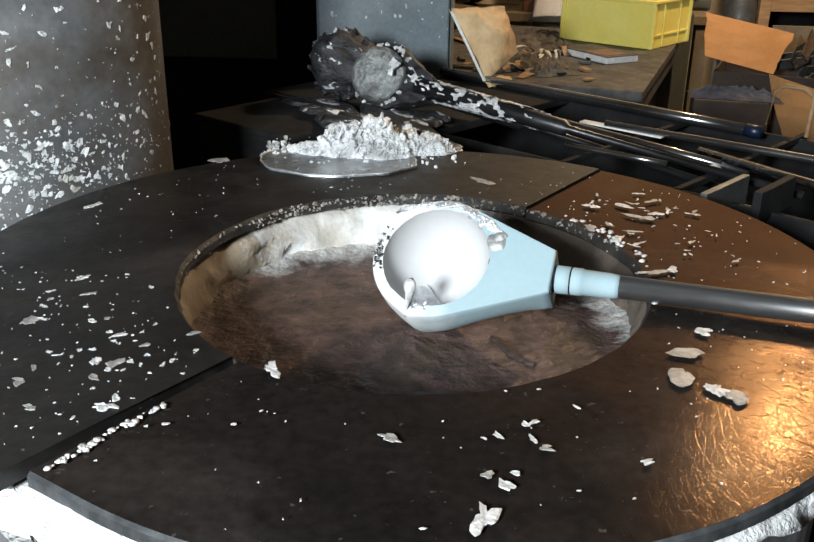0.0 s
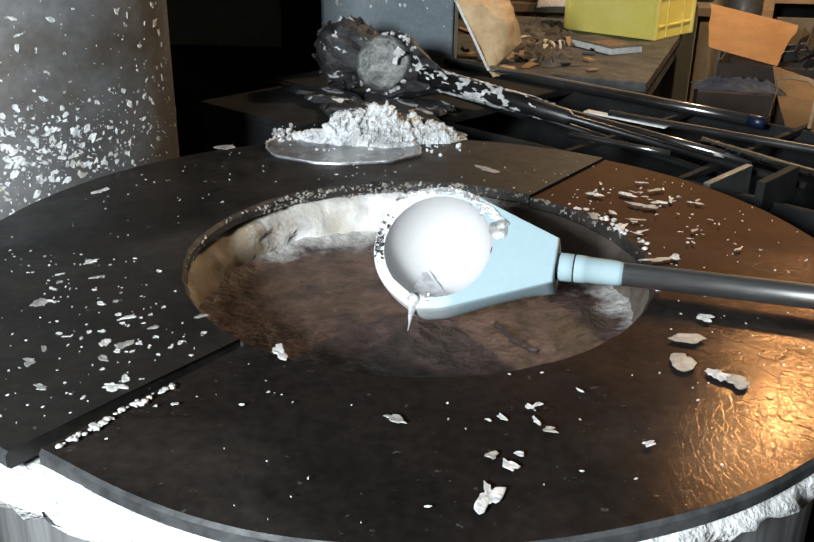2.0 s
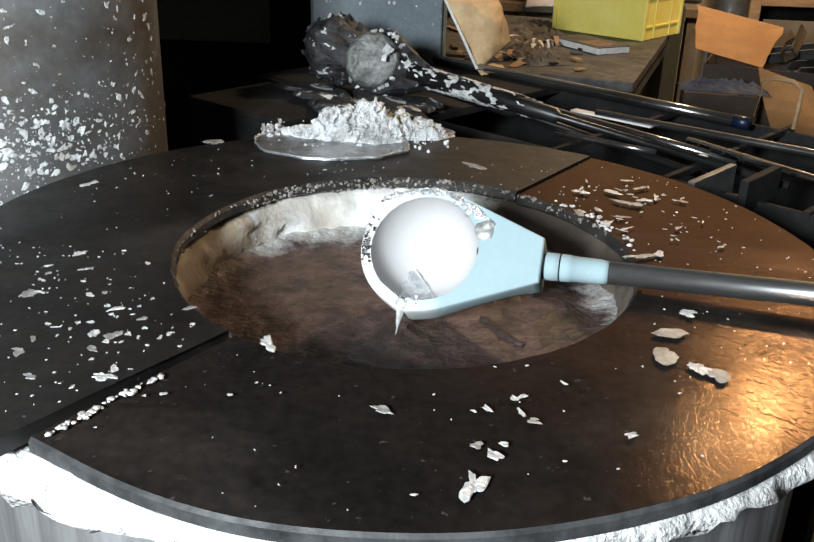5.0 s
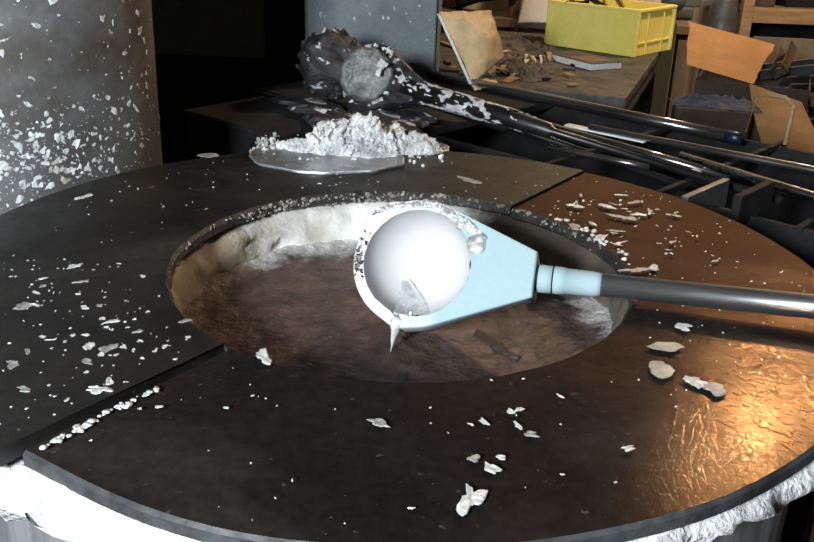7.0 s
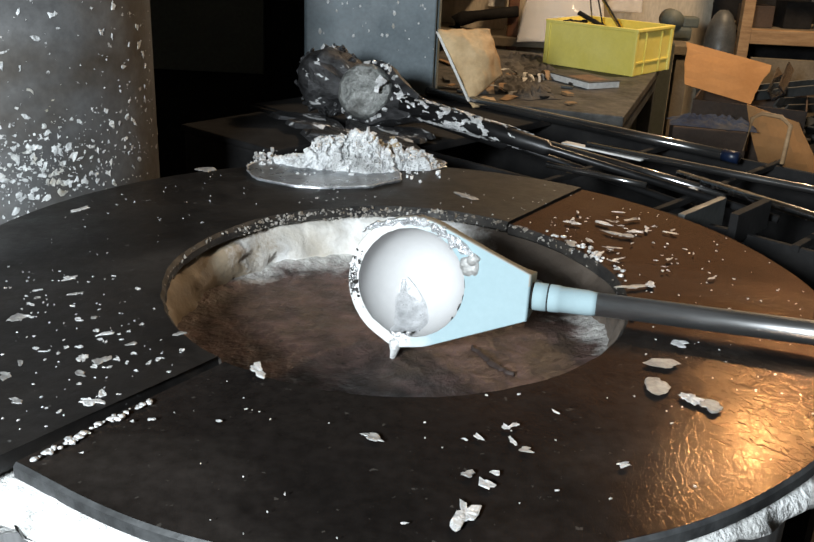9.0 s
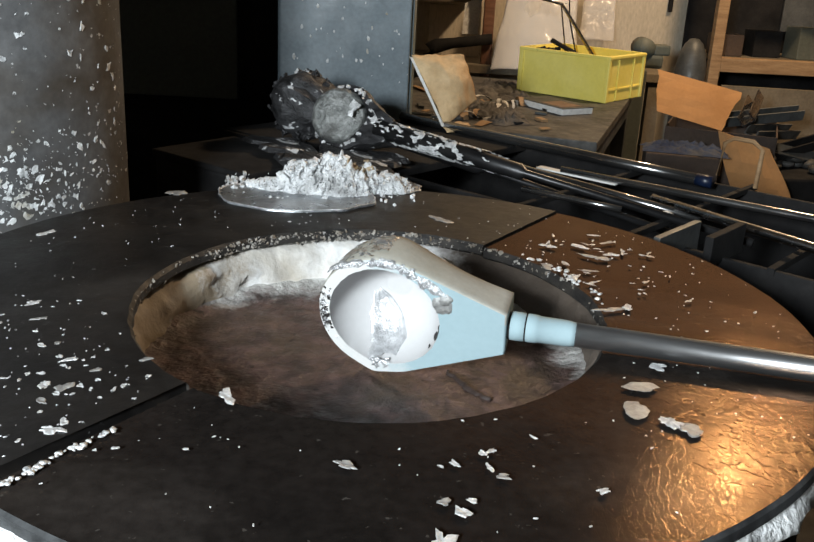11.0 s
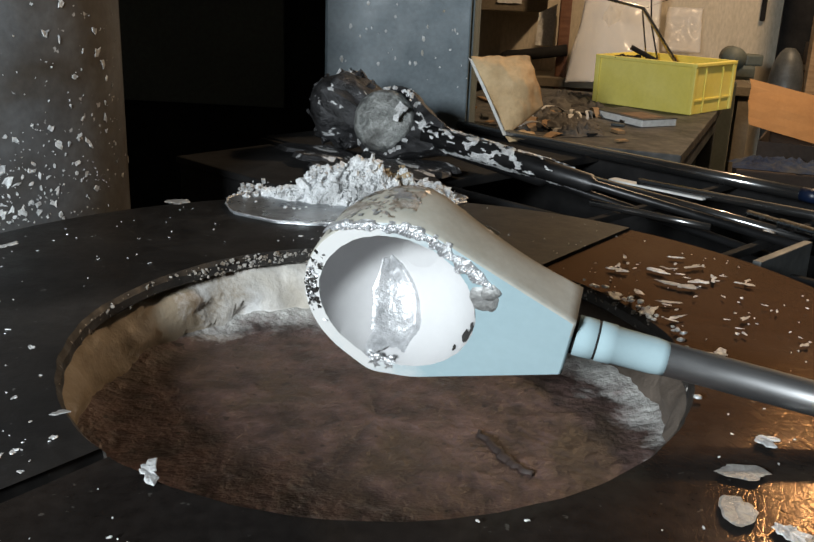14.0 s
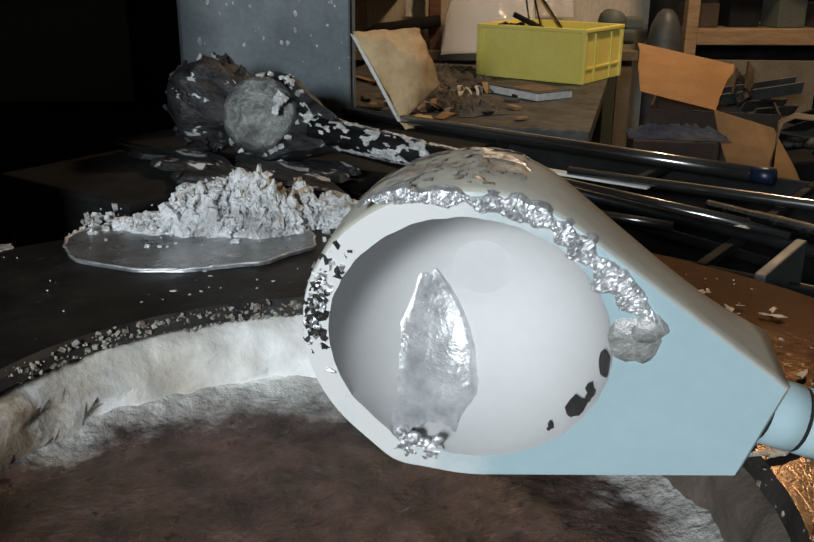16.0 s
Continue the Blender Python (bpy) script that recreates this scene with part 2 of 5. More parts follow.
# brown with the shade under the flaps and shelf put into its colour
M["box_shade"] = worn("shaded_brown_board", (0.035, 0.022, 0.015), (0.075, 0.048, 0.034), 5, (0.7, 0.9), strength=0.3)
M["blue_cloth"] = worn("blue_cloth", (0.008, 0.016, 0.045), (0.030, 0.048, 0.095), 16, (0.8, 0.95), strength=0.5, third=(0.07, 0.07, 0.075))
M["crusted"] = worn("crusted_iron", (0.010, 0.010, 0.011), (0.085, 0.085, 0.09), 26, (0.3, 0.65), 0.4, (0.70, 0.71, 0.72), 0.615, 24, fine=120, strength=0.9, dist=0.004, stretch=(0.6, 1.6, 2.2))
m, nt, b = mat("clear_film", 0.12)
b.inputs["Base Color"].default_value = (0.9, 0.9, 0.9, 1)
b.inputs["Alpha"].default_value = 0.28
bump(nt, b, noise_tex(nt, coords(nt), 30, 4), 0.5, 0.004)
M["film"] = m

# ---- mesh helpers ----
def part(name, bm, material, parent=None, label=""):
    me = bpy.data.meshes.new(name)
    bmesh.ops.recalc_face_normals(bm, faces=bm.faces)
    bm.to_mesh(me)
    bm.free()
    me.materials.append(material)
    ob = new(name, me)
    if parent:
        ob.parent = parent
    if label:
        ob["label"] = label
    return ob


def smooth(ob):
    for p in ob.data.polygons:
        p.use_smooth = True
    return ob


def thing(name, m, label, category, group=""):
    ob = new(name)
    ob.matrix_world = m
    return tagged(ob, label, category, group)


def box(bm, cx, cy, cz, sx, sy, sz, m=None, bevel=0.0):
    r = bmesh.ops.create_cube(bm, size=1.0, matrix=(m or Matrix()) @ Matrix.Translation((cx, cy, cz)) @ Matrix.Diagonal((sx, sy, sz, 1)))
    if bevel:
        es = {e for v in r["verts"] for e in v.link_edges}
        bmesh.ops.bevel(bm, geom=list(es), offset=bevel, segments=2, affect="EDGES", profile=0.6)
    return bm


def boxed(*a, m=None, bevel=0.0):
    return box(bmesh.new(), *a, m=m, bevel=bevel)


def tube(bm, pts, radius, seg=14, cap=True):
    """A round bar swept along points; radius may be a list."""
    pts = [Vector(p) for p in pts]
    rings = []
    for i, p in enumerate(pts):
        d = (pts[min(i + 1, len(pts) - 1)] - pts[max(i - 1, 0)]).normalized()
        side = d.cross(Vector((0, 0, 1)) if abs(d.z) < 0.95 else Vector((1, 0, 0))).normalized()
        up = side.cross(d)
        r = radius[i] if isinstance(radius, (list, tuple)) else radius
        rings.append([bm.verts.new(p + r * (math.cos(a) * side + math.sin(a) * up)) for a in (2 * math.pi * k / seg for k in range(seg))])
    for a, b in zip(rings, rings[1:]):
        for k in range(seg):
            bm.faces.new((a[k], a[(k + 1) % seg], b[(k + 1) % seg], b[k]))
    if cap:
        bm.faces.new(rings[0]), bm.faces.new(rings[-1])
    return bm


def lathe(profile, seg=64, start=0.0, span=2 * math.pi, sx=1.0, sy=1.0, jitter=None):
    """Turns a closed or open list of (r, z) about z."""
    bm = bmesh.new()
    full = abs(span - 2 * math.pi) < 1e-6
    cols = []
    for k in range(seg if full else seg + 1):
        a = start + span * k / seg
        col = []
        for j, (r, z) in enumerate(profile):
            dr, dz = jitter(a, j) if jitter else (0, 0)
            col.append(bm.verts.new(((r + dr) * math.cos(a) * sx, (r + dr) * math.sin(a) * sy, z + dz)))
        cols.append(col)
    n = len(cols)
    for k in range(n if full else n - 1):
        a, b = cols[k], cols[(k + 1) % n]
        for j in range(len(profile) - 1):
            bm.faces.new((a[j], b[j], b[j + 1], a[j + 1]))
    return bm


# ---- the room ----
def wall(name, cx, cy, cz, sx, sy, sz, material, label):
    return tagged(part(name, boxed(cx, cy, cz, sx, sy, sz), material), label, "wall", kind="structure")


tagged(part("floor", boxed(0.5, 1.2, -0.05, 8.0, 9.0, 0.1), M["floor"]), "dirty dark concrete workshop floor", "floor", kind="structure")
wall("wall_north", 0.5, 5.05, 1.6, 8.0, 0.1, 3.2, M["wall"], "cream board wall behind the cluttered bench")
wall("wall_south", 0.5, -3.05, 1.6, 8.0, 0.1, 3.2, M["concrete"], "plain sooty plaster wall of the workshop")
wall("wall_west", -3.25, 1.0, 1.6, 0.1, 8.0, 3.2, M["concrete"], "plain sooty plaster wall of the workshop")
wall("wall_east", 4.25, 1.0, 1.6, 0.1, 8.0, 3.2, M["concrete"], "plain sooty plaster wall of the workshop")
tagged(part("ceiling", boxed(0.5, 1.0, 3.25, 8.0, 8.2, 0.1), M["concrete"]), "plain sooty workshop ceiling", "ceiling", kind="structure")

# ---- the furnace ----
CX, CY, TOP = 0.035, 1.04, 0.90
R_OUT, THICK = 0.527, 0.016
HX, HY, HRX, HRY = 0.05, 1.03, 0.268, 0.281     # the opening's centre and half-widths
SEAM = math.atan2(0.867, 0.546)                 # the two halves meet along a line of this direction
SX, SY = 0.050, 1.037                           # a point on that line


def wob(seed, x, y=0.0, z=0.0):
    return noise.noise(Vector((x + seed * 7.3, y + seed * 3.1, z)))


furnace = thing("melting_furnace", Matrix.Translation((CX, CY, 0)), "round crucible furnace with a grey steel shell and fibre packing", "furnace")
smooth(part("shell", lathe([(0.40, 0.0), (0.488, 0.0), (0.488, 0.83), (0.47, 0.855)], 96), M["shell"], furnace))


def blanket_jitter(a, j):
    s = 0.012 * wob(1, 8 * a, j) + 0.009 * wob(2, 34 * a, j * 2.0)
    return (s + 0.008 * wob(5, 2.5 * a) + (0.024 * math.exp(-((a - 3.98) / 0.34) ** 2) + 0.012 * math.exp(-((a - 5.6) / 0.4) ** 2)) * (j > 1), 0.012 * wob(3, 9 * a, j) + 0.006 * wob(4, 30 * a, j))


smooth(part("fibre_blanket", lathe([(0.40, 0.880), (0.47, 0.882), (0.508, 0.878), (0.522, 0.862), (0.517, 0.853), (0.503, 0.842), (0.480, 0.834)], 220, jitter=blanket_jitter), M["wool"], furnace, "white ceramic fibre squeezed out under the cover"))


def lining_jitter(a, j):
    k = 0 if j in (0,) else 1
    return (k * (0.012 * wob(8, 5 * a, j * 0.7) + 0.006 * wob(9, 17 * a, j * 1.7) + 0.004 * abs(wob(18, 42 * a, j * 0.9))), k * 0.006 * wob(10, 14 * a, j * 0.6))


lining = part("lining", lathe([(0.300, 0.882), (0.284, 0.881), (0.273, 0.874), (0.266, 0.864), (0.263, 0.852), (0.261, 0.838), (0.262, 0.826), (0.264, 0.800)], 200, sy=HRY / HRX, jitter=lining_jitter), M["lining"], furnace, "white fibre lining of the opening, tan-stained left, darker to the right")
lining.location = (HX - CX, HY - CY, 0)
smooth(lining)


def bath():
    bm = bmesh.new()
    rings = []
    for i in range(1, 40):
        r = 0.275 * i / 39
        row = []
        for k in range(140):
            a = 2 * math.pi * k / 140
            x, y = r * math.cos(a), r * math.sin(a) * HRY / HRX
            z = 0.004 * wob(11, 9 * x, 9 * y) + 0.0025 * wob(12, 40 * x, 40 * y) + 0.012 * max(0, r / 0.275 - 0.86) / 0.14
            row.append(bm.verts.new((x, y, z)))
        rings.append(row)
    bm.faces.new(rings[0])
    for a, b in zip(rings, rings[1:]):
        for k in range(140):
            bm.faces.new((a[k], a[(k + 1) % 140], b[(k + 1) % 140], b[k]))
    return bm


def streak(pts, wide):
    bm = bmesh.new()
    rows = []
    pts = [Vector((x - HX, y - HY, 0)) for x, y in pts]
    n = 40
    for k in range(n + 1):
        s = k / n * (len(pts) - 1)
        i = min(int(s), len(pts) - 2)
        p, d = pts[i].lerp(pts[i + 1], s - i), (pts[i + 1] - pts[i]).normalized()
        side = Vector((-d.y, d.x, 0)) * wide * (0.3 + 0.7 * math.sin(math.pi * (k + 0.5) / (n + 1))) * (1 + 0.6 * wob(140, k * 0.5))
        p = p + Vector((0.004 * wob(141, k * 0.3), 0.004 * wob(142, k * 0.3), 0))
        rows.append([bm.verts.new(p + side * f + Vector((0, 0, z))) for f, z in ((-1, -0.001), (-0.4, 0.0035), (0.4, 0.0035), (1, -0.001))])
    for u, v in zip(rows, rows[1:]):
        for j in range(3):
            bm.faces.new((u[j], v[j], v[j + 1], u[j + 1]))
    return bm


melt = smooth(part("molten_bath", bath(), M["bath"]))
melt.location = (HX, HY, 0.822)
smooth(part("dark_streak", streak([(0.143, 1.012), (0.160, 0.986), (0.174, 0.962), (0.193, 0.943)], 0.0055), M["streak"], melt, "dark crease in the oxide skin"))
tagged(melt, "reddish brown oxide skin on the melt in the furnace", "molten metal")


def on_seam(ahead, cx, cy, rx, ry):
    """The angle, about an ellipse's centre, at which the seam crosses it ahead of or behind SX, SY."""
    ux, uy = math.cos(SEAM), math.sin(SEAM)
    px, py = SX - cx, SY - cy
    qa, qb, qc = (ux / rx) ** 2 + (uy / ry) ** 2, px * ux / rx ** 2 + py * uy / ry ** 2, (px / rx) ** 2 + (py / ry) ** 2 - 1
    k = (-qb + (1 if ahead else -1) * math.sqrt(qb * qb - qa * qc)) / qa
    return math.atan2((py + k * uy) / ry, (px + k * ux) / rx)


def half_cover(back_first, drop):
    """One half of the flat ring, cut along the seam, with an eaten inner edge."""
    bm = bmesh.new()
    seg = 150
    cols = []
    ends = []
    for cx, cy, rx, ry in ((HX, HY, HRX, HRY), (CX, CY, R_OUT, R_OUT)):
        a, b = on_seam(back_first, cx, cy, rx, ry), on_seam(not back_first, cx, cy, rx, ry)
        ends.append((a, b if b > a else b + 2 * math.pi))
    for k in range(seg + 1):
        a, o = (e0 + (e1 - e0) * k / seg for e0, e1 in ends)
        ca, sa = math.cos(a), math.sin(a)
        rin = 1.0 + 0.006 * wob(14, 12 * a) + 0.008 * wob(15, 3 * a)
        pi = Vector((HX - CX + HRX * rin * ca, HY - CY + HRY * rin * sa, 0))
        po = Vector((R_OUT * math.cos(o), R_OUT * math.sin(o), 0)) * (1 + 0.003 * wob(16, 5 * o))
        if not back_first:
            po *= 1 - 0.038 * math.exp(-((o - ends[1][0]) / 0.30) ** 2)
        # the halves stand apart at the front and close up at the back
        open_end = (k == seg) if back_first else (k == 0)
        n = Vector((-math.sin(SEAM), math.cos(SEAM), 0)) * (1 if back_first else -1) * ((0.010 if back_first else 0.003) if open_end else 0.0012)
        if k in (0, seg):
            pi += n
            po += n
        d = (po - pi).normalized()
        pr = [(pi + d * 0.003, -THICK), (pi, -THICK + 0.003), (pi + d * 0.001, -0.005), (pi + d * 0.005, 0)]
        pr += [(pi.lerp(po, f), 0.0008 * wob(17, 14 * pi.lerp(po, f).x, 14 * pi.lerp(po, f).y)) for f in (0.2, 0.4, 0.6, 0.8)]
        pr += [(po - d * 0.003, 0), (po, -0.003), (po, -THICK + 0.003), (po - d * 0.003, -THICK)]
        cols.append([bm.verts.new((p.x, p.y, TOP + z + drop)) for p, z in pr])
    for a, b in zip(cols, cols[1:]):
        m = len(a)
        for j in range(m):
            f = bm.faces.new((a[j], b[j], b[(j + 1) % m], a[(j + 1) % m]))
            f.material_index = 1 if j in (0, 1, 2) else 2 if j in (8, 9, 10) else 0
    bm.faces.new(cols[0]), bm.faces.new(cols[-1])
    return bm


for back_first, drop, text in ((True, 0.0, "half of a round steel cover plate, blackened and spattered"),
                       (False, -0.003, "half of a round steel cover plate, rust brown, polished by use")):
    c = part("cover_plate", half_cover(back_first, drop), M["plate_rust" if drop else "plate"])
    c.data.materials.append(M["edge"]), c.data.materials.append(M["rim_steel"])
    c.location = (CX, CY, 0)
    tagged(c, text, "cover plate", "halves of the furnace cover")

# ---- the duct and the cabinets behind ----
def chip(bm, m, r, thick, seed, n=9, rough=0.5):
    """A small splash of metal: an uneven rounded patch with a raised crumpled middle."""
    rim, low = [], []
    for k in range(n):
        a = 2 * math.pi * k / n
        q = r * (1 + rough * 1.5 * wob(seed, 0.9 * math.cos(a), 0.9 * math.sin(a)) + rough * 0.75 * wob(seed + 5, 3 * math.cos(a), 3 * math.sin(a)))
        rim.append(bm.verts.new(m @ Vector((q * math.cos(a) * 0.86, q * math.sin(a) * 0.86, thick * (0.7 + 0.5 * wob(seed + 1, 3 * a))))))
        low.append(bm.verts.new(m @ Vector((q * math.cos(a), q * math.sin(a), 0))))
    mid = bm.verts.new(m @ Vector((0, 0, thick * (0.5 + 0.6 * abs(wob(seed + 2, seed))))))
    for k in range(n):
        j = (k + 1) % n
        bm.faces.new((rim[k], rim[j], mid))
        bm.faces.new((low[k], low[j], rim[j], rim[k]))
    return bm


def lump(bm, at, r, seed, squash=0.7, sub=1):
    ret = bmesh.ops.create_icosphere(bm, subdivisions=sub, radius=1.0)
    for v in ret["verts"]:
        k = 1 + 0.55 * wob(seed, *(1.7 * v.co)) + 0.25 * wob(seed + 3, *(4 * v.co))
        v.co = Vector(at) + Vector((v.co.x * r * k, v.co.y * r * k, v.co.z * r * k * squash))
    for f in {f for v in ret["verts"] for f in v.link_faces}:
        f.smooth = True


def chunk(bm, at, r, dice, squash=0.8):
    """A broken angular crumb."""
    m = Matrix.Translation(at) @ Euler([dice.uniform(0, 6.3) for _ in range(3)]).to_matrix().to_4x4()
    v = [bm.verts.new(m @ Vector([r * c * dice.uniform(0.55, 1.15) * k for c, k in zip((x, y, z), (1.2, 0.9, squash))])) for x in (-1, 1) for y in (-1, 1) for z in (-1, 1)]
    for q in ((0, 1, 3, 2), (4, 6, 7, 5), (0, 4, 5, 1), (2, 3, 7, 6), (0, 2, 6, 4), (1, 5, 7, 3)):
        bm.faces.new([v[i] for i in q])


rng = random.Random(4)
duct = thing("exhaust_duct", Matrix.Translation((-0.636, 1.46, 0)), "wide grey steel duct spattered with white metal", "duct")
smooth(part("pipe", lathe([(0.24, 0.0), (0.252, 0.0), (0.2535, 0.02), (0.2535, 1.2), (0.2535, 3.19)], 96), M["duct"], duct))
sp = bmesh.new()
for k in range(1700):
    low = rng.random() < 0.72
    a = radians(rng.uniform(-125, 8) if not low else rng.gauss(-68, 26))
    z = rng.gauss(0.945, 0.04) if low else rng.uniform(0.86, 1.4)
    r = 0.0005 + 0.0044 * rng.random() ** 4.2
    chip(sp, pose(0.2538 * math.cos(a), 0.2538 * math.sin(a), z, 0, 0, math.degrees(a)) @ pose(0, 0, 0, 0, 90, 0) @ pose(0, 0, 0, 0, 0, rng.uniform(0, 180)) @ Matrix.Diagonal((rng.uniform(1.0, 1.8), 1, 1, 1)), r, 0.0010, k, 7, 0.9)
tagged(part("spatter", sp, M["dross"], duct, "white specks of splashed metal"), kind="stuff")

cab = thing("steel_cabinet", pose(-0.115, 2.72, 0), "blue-grey painted steel cabinet with paint chips", "cabinet")
part("body", boxed(0, 0.01, 1.0, 0.36, 0.44, 2.0, bevel=0.006), M["blue"], cab)
part("door", boxed(0, -0.222, 1.02, 0.345, 0.018, 1.9, bevel=0.004), M["blue"], cab)
ch = bmesh.new()
for k in range(60):
    chip(ch, pose(rng.uniform(-0.14, 0.17), -0.2315, 0.9 + rng.uniform(0.02, 0.42), 90, 0, 0) @ Matrix.Diagonal((1, rng.uniform(1, 2.2), 1, 1)), rng.uniform(0.001, 0.0042), 0.0006, k, 6)
tagged(part("paint_chips", ch, M["dross"], cab, "pale chips and specks on the paint"), kind="stuff")
cab2 = thing("dark_cabinet", pose(-0.80, 2.95, 0), "tall dark olive cabinet in the shade", "cabinet")
# full-width black body paints the shade of the gap between the cabinets
part("body", boxed(0, 0, 1.0, 1.03, 0.44, 2.0, bevel=0.006), M["dark"], cab2, "black cabinet body standing in for the shaded gap")
part("door", boxed(-0.075, -0.228, 1.4, 0.86, 0.016, 1.1, bevel=0.004), M["olive"], cab2, "dark olive painted door")
low = thing("low_iron_box", pose(-0.33, 1.93, 0, 0, 0, -38), "dark sooty iron box beside the trough", "box")
part("body", boxed(0, 0.06, 0.42, 0.30, 0.22, 0.84, bevel=0.006), M["dark"], low)
part("lid", boxed(0, 0.06, 0.848, 0.31, 0.23, 0.014, bevel=0.004), M["dark"], low)

# ---- trough behind the furnace with bars and old ladles ----
YAW = -40
bench = thing("tool_trough", pose(0.35, 1.95, 0, 0, 0, YAW), "sooty steel trough holding bars and ladles", "trough")
part("shelf", boxed(-0.47, 0, 0.847, 0.56, 0.48, 0.018, bevel=0.003), M["dark"], bench)
part("bed", boxed(0.28, 0, 0.66, 0.94, 0.48, 0.018, bevel=0.003), M["dark"], bench)
for x in (0.13, 0.36, 0.60):
    part("rest_bar", boxed(x, 0.02, 0.8505, 0.012, 0.55, 0.012, bevel=0.002), M["dark"], bench)
for y in (-0.246, 0.246):
    part("side_panel", boxed(0, y, 0.75, 1.5, 0.012, 0.205, bevel=0.003), M["dark"], bench)
for x in (-0.68, 0.68):
    for y in (-0.2, 0.2):
        part("leg", boxed(x, y, 0.42, 0.045, 0.045, 0.835), M["dark"], bench)
br = box(bmesh.new(), 0.45, -0.27, 0.858, 0.012, 0.15, 0.06, bevel=0.002)
box(br, 0.485, -0.27, 0.833, 0.07, 0.15, 0.010, bevel=0.002)
part("bracket", br, M["grey"], bench, "worn grey steel rest bracket")
part("gusset", boxed(0.515, -0.235, 0.87, 0.014, 0.13, 0.05, m=pose(0, 0, 0, 0, 0, 0), bevel=0.002), M["dark"], bench)


def bar(name, p0, p1, r, material, label, category="bar"):
    p0, p1 = Vector(p0), Vector(p1)
    d = (p1 - p0).length
    m = Matrix.Translation(p0) @ (p1 - p0).to_track_quat("X", "Z").to_matrix().to_4x4()
    t = thing(name, m, label, category, "bars in the trough")
    smooth(part("shaft", tube(bmesh.new(), [(0, 0, 0), (d * 0.33, 0, 0), (d * 0.66, 0, 0), (d, 0, 0)], r, 18), material, t))
    return t, d


t, d = bar("steel_tube", (0.045, 2.47, 0.8685), (0.70, 1.885, 0.8685), 0.0120, M["pipe"], "long dark steel tube with a blue plug", "tube")
smooth(part("plug", tube(bmesh.new(), [(d - 0.03, 0, 0), (d + 0.004, 0, 0)], 0.0127, 18), M["bluebox"], t, "dark blue end plug"))
bar("iron_bar", (0.05, 2.24, 0.8655), (0.60, 1.60, 0.8655), 0.0085, M["pipe"], "round iron bar worn bright towards its end")
bar("bright_bar", (0.565, 1.63, 0.880), (0.90, 1.17, 0.880), 0.0085, M["bright_rod"], "bright polished steel bar resting on the bracket")
bar("bright_bar", (0.545, 1.73, 0.868), (0.93, 1.18, 0.868), 0.007, M["bright_rod"], "thin bright steel bar in the trough")
bar("iron_bar", (0.40, 1.935, 0.866), (1.02, 1.50, 0.866), 0.008, M["pipe"], "thin dark iron bar in the trough")
bar("iron_bar", (0.30, 1.76, 0.864), (0.47, 1.645, 0.864), 0.006, M["pipe"], "short dark iron bar in the trough")
strip = thing("flat_strip", pose(0.43, 1.915, 0.858, 0, 0, -39), "pale flat strip of scrap metal", "scrap", "bars in the trough")
part("blade", boxed(0, 0, 0.003, 0.19, 0.022, 0.004, bevel=0.001), M["white"], strip)
hook = thing("wire_hook", pose(0.80, 1.93, 0.857, 0, 0, -25), "bent brass-coloured wire handle in the trough", "hook")
smooth(part("wire", tube(bmesh.new(), [(-0.075, 0.05, 0.0), (-0.07, 0.04, 0.075), (-0.05, 0.03, 0.088), (-0.01, 0.015, 0.088), (0.012, 0.0, 0.075), (0.012, -0.03, 0.0)], 0.0048, 10), M["wood"], hook))
nut = thing("white_nugget", pose(0.545, 1.62, 0.856), "small pale nugget of metal beside the bracket", "nugget")
nb = bmesh.new()
lump(nb, (0, 0, 0.008), 0.013, 5)
part("body", nb, M["dross"], nut)

# ---- work table, crate and clutter ----
table = thing("work_table", pose(0.594, 2.625, 0, 0, 0, -17), "grimy steel work table with a cluttered top", "table")
part("tabletop", boxed(-0.42, 0.58, 0.785, 0.86, 1.18, 0.03, bevel=0.004), M["bench"], table)
part("apron", boxed(-0.42, 0.02, 0.735, 0.8, 0.03, 0.07), M["grey"], table)
part("apron", boxed(-0.02, 0.58, 0.735, 0.03, 1.06, 0.07), M["grey"], table)
for x in (-0.81, -0.03):
    for y in (0.03, 1.13):
        part("leg", boxed(x, y, 0.385, 0.05, 0.05, 0.77, bevel=0.003), M["grey"], table)
part("lower_shelf", boxed(-0.42, 0.62, 0.30, 0.78, 1.0, 0.02), M["bench"], table)

crate = thing("storage_crate", pose(0.755, 3.35, 0.801, 0, 0, 52), "yellow plastic storage crate holding steel bars", "crate")
w, d, h, th = 0.29, 0.38, 0.165, 0.006
part("floor_panel", boxed(w / 2, d / 2, 0.004, w - 0.02, d - 0.02, 0.008), M["yellow"], crate)
for nm, a in (("side_panel", (w / 2, th / 2 + 0.006, h / 2, w - 0.02, th, h)), ("side_panel", (w / 2, d - th / 2 - 0.006, h / 2, w - 0.02, th, h)),
              ("end_panel", (th / 2 + 0.006, d / 2, h / 2, th, d - 0.03, h)), ("end_panel", (w - th / 2 - 0.006, d / 2, h / 2, th, d - 0.03, h))):
    part(nm, boxed(*a, bevel=0.0015), M["yellow"], crate)
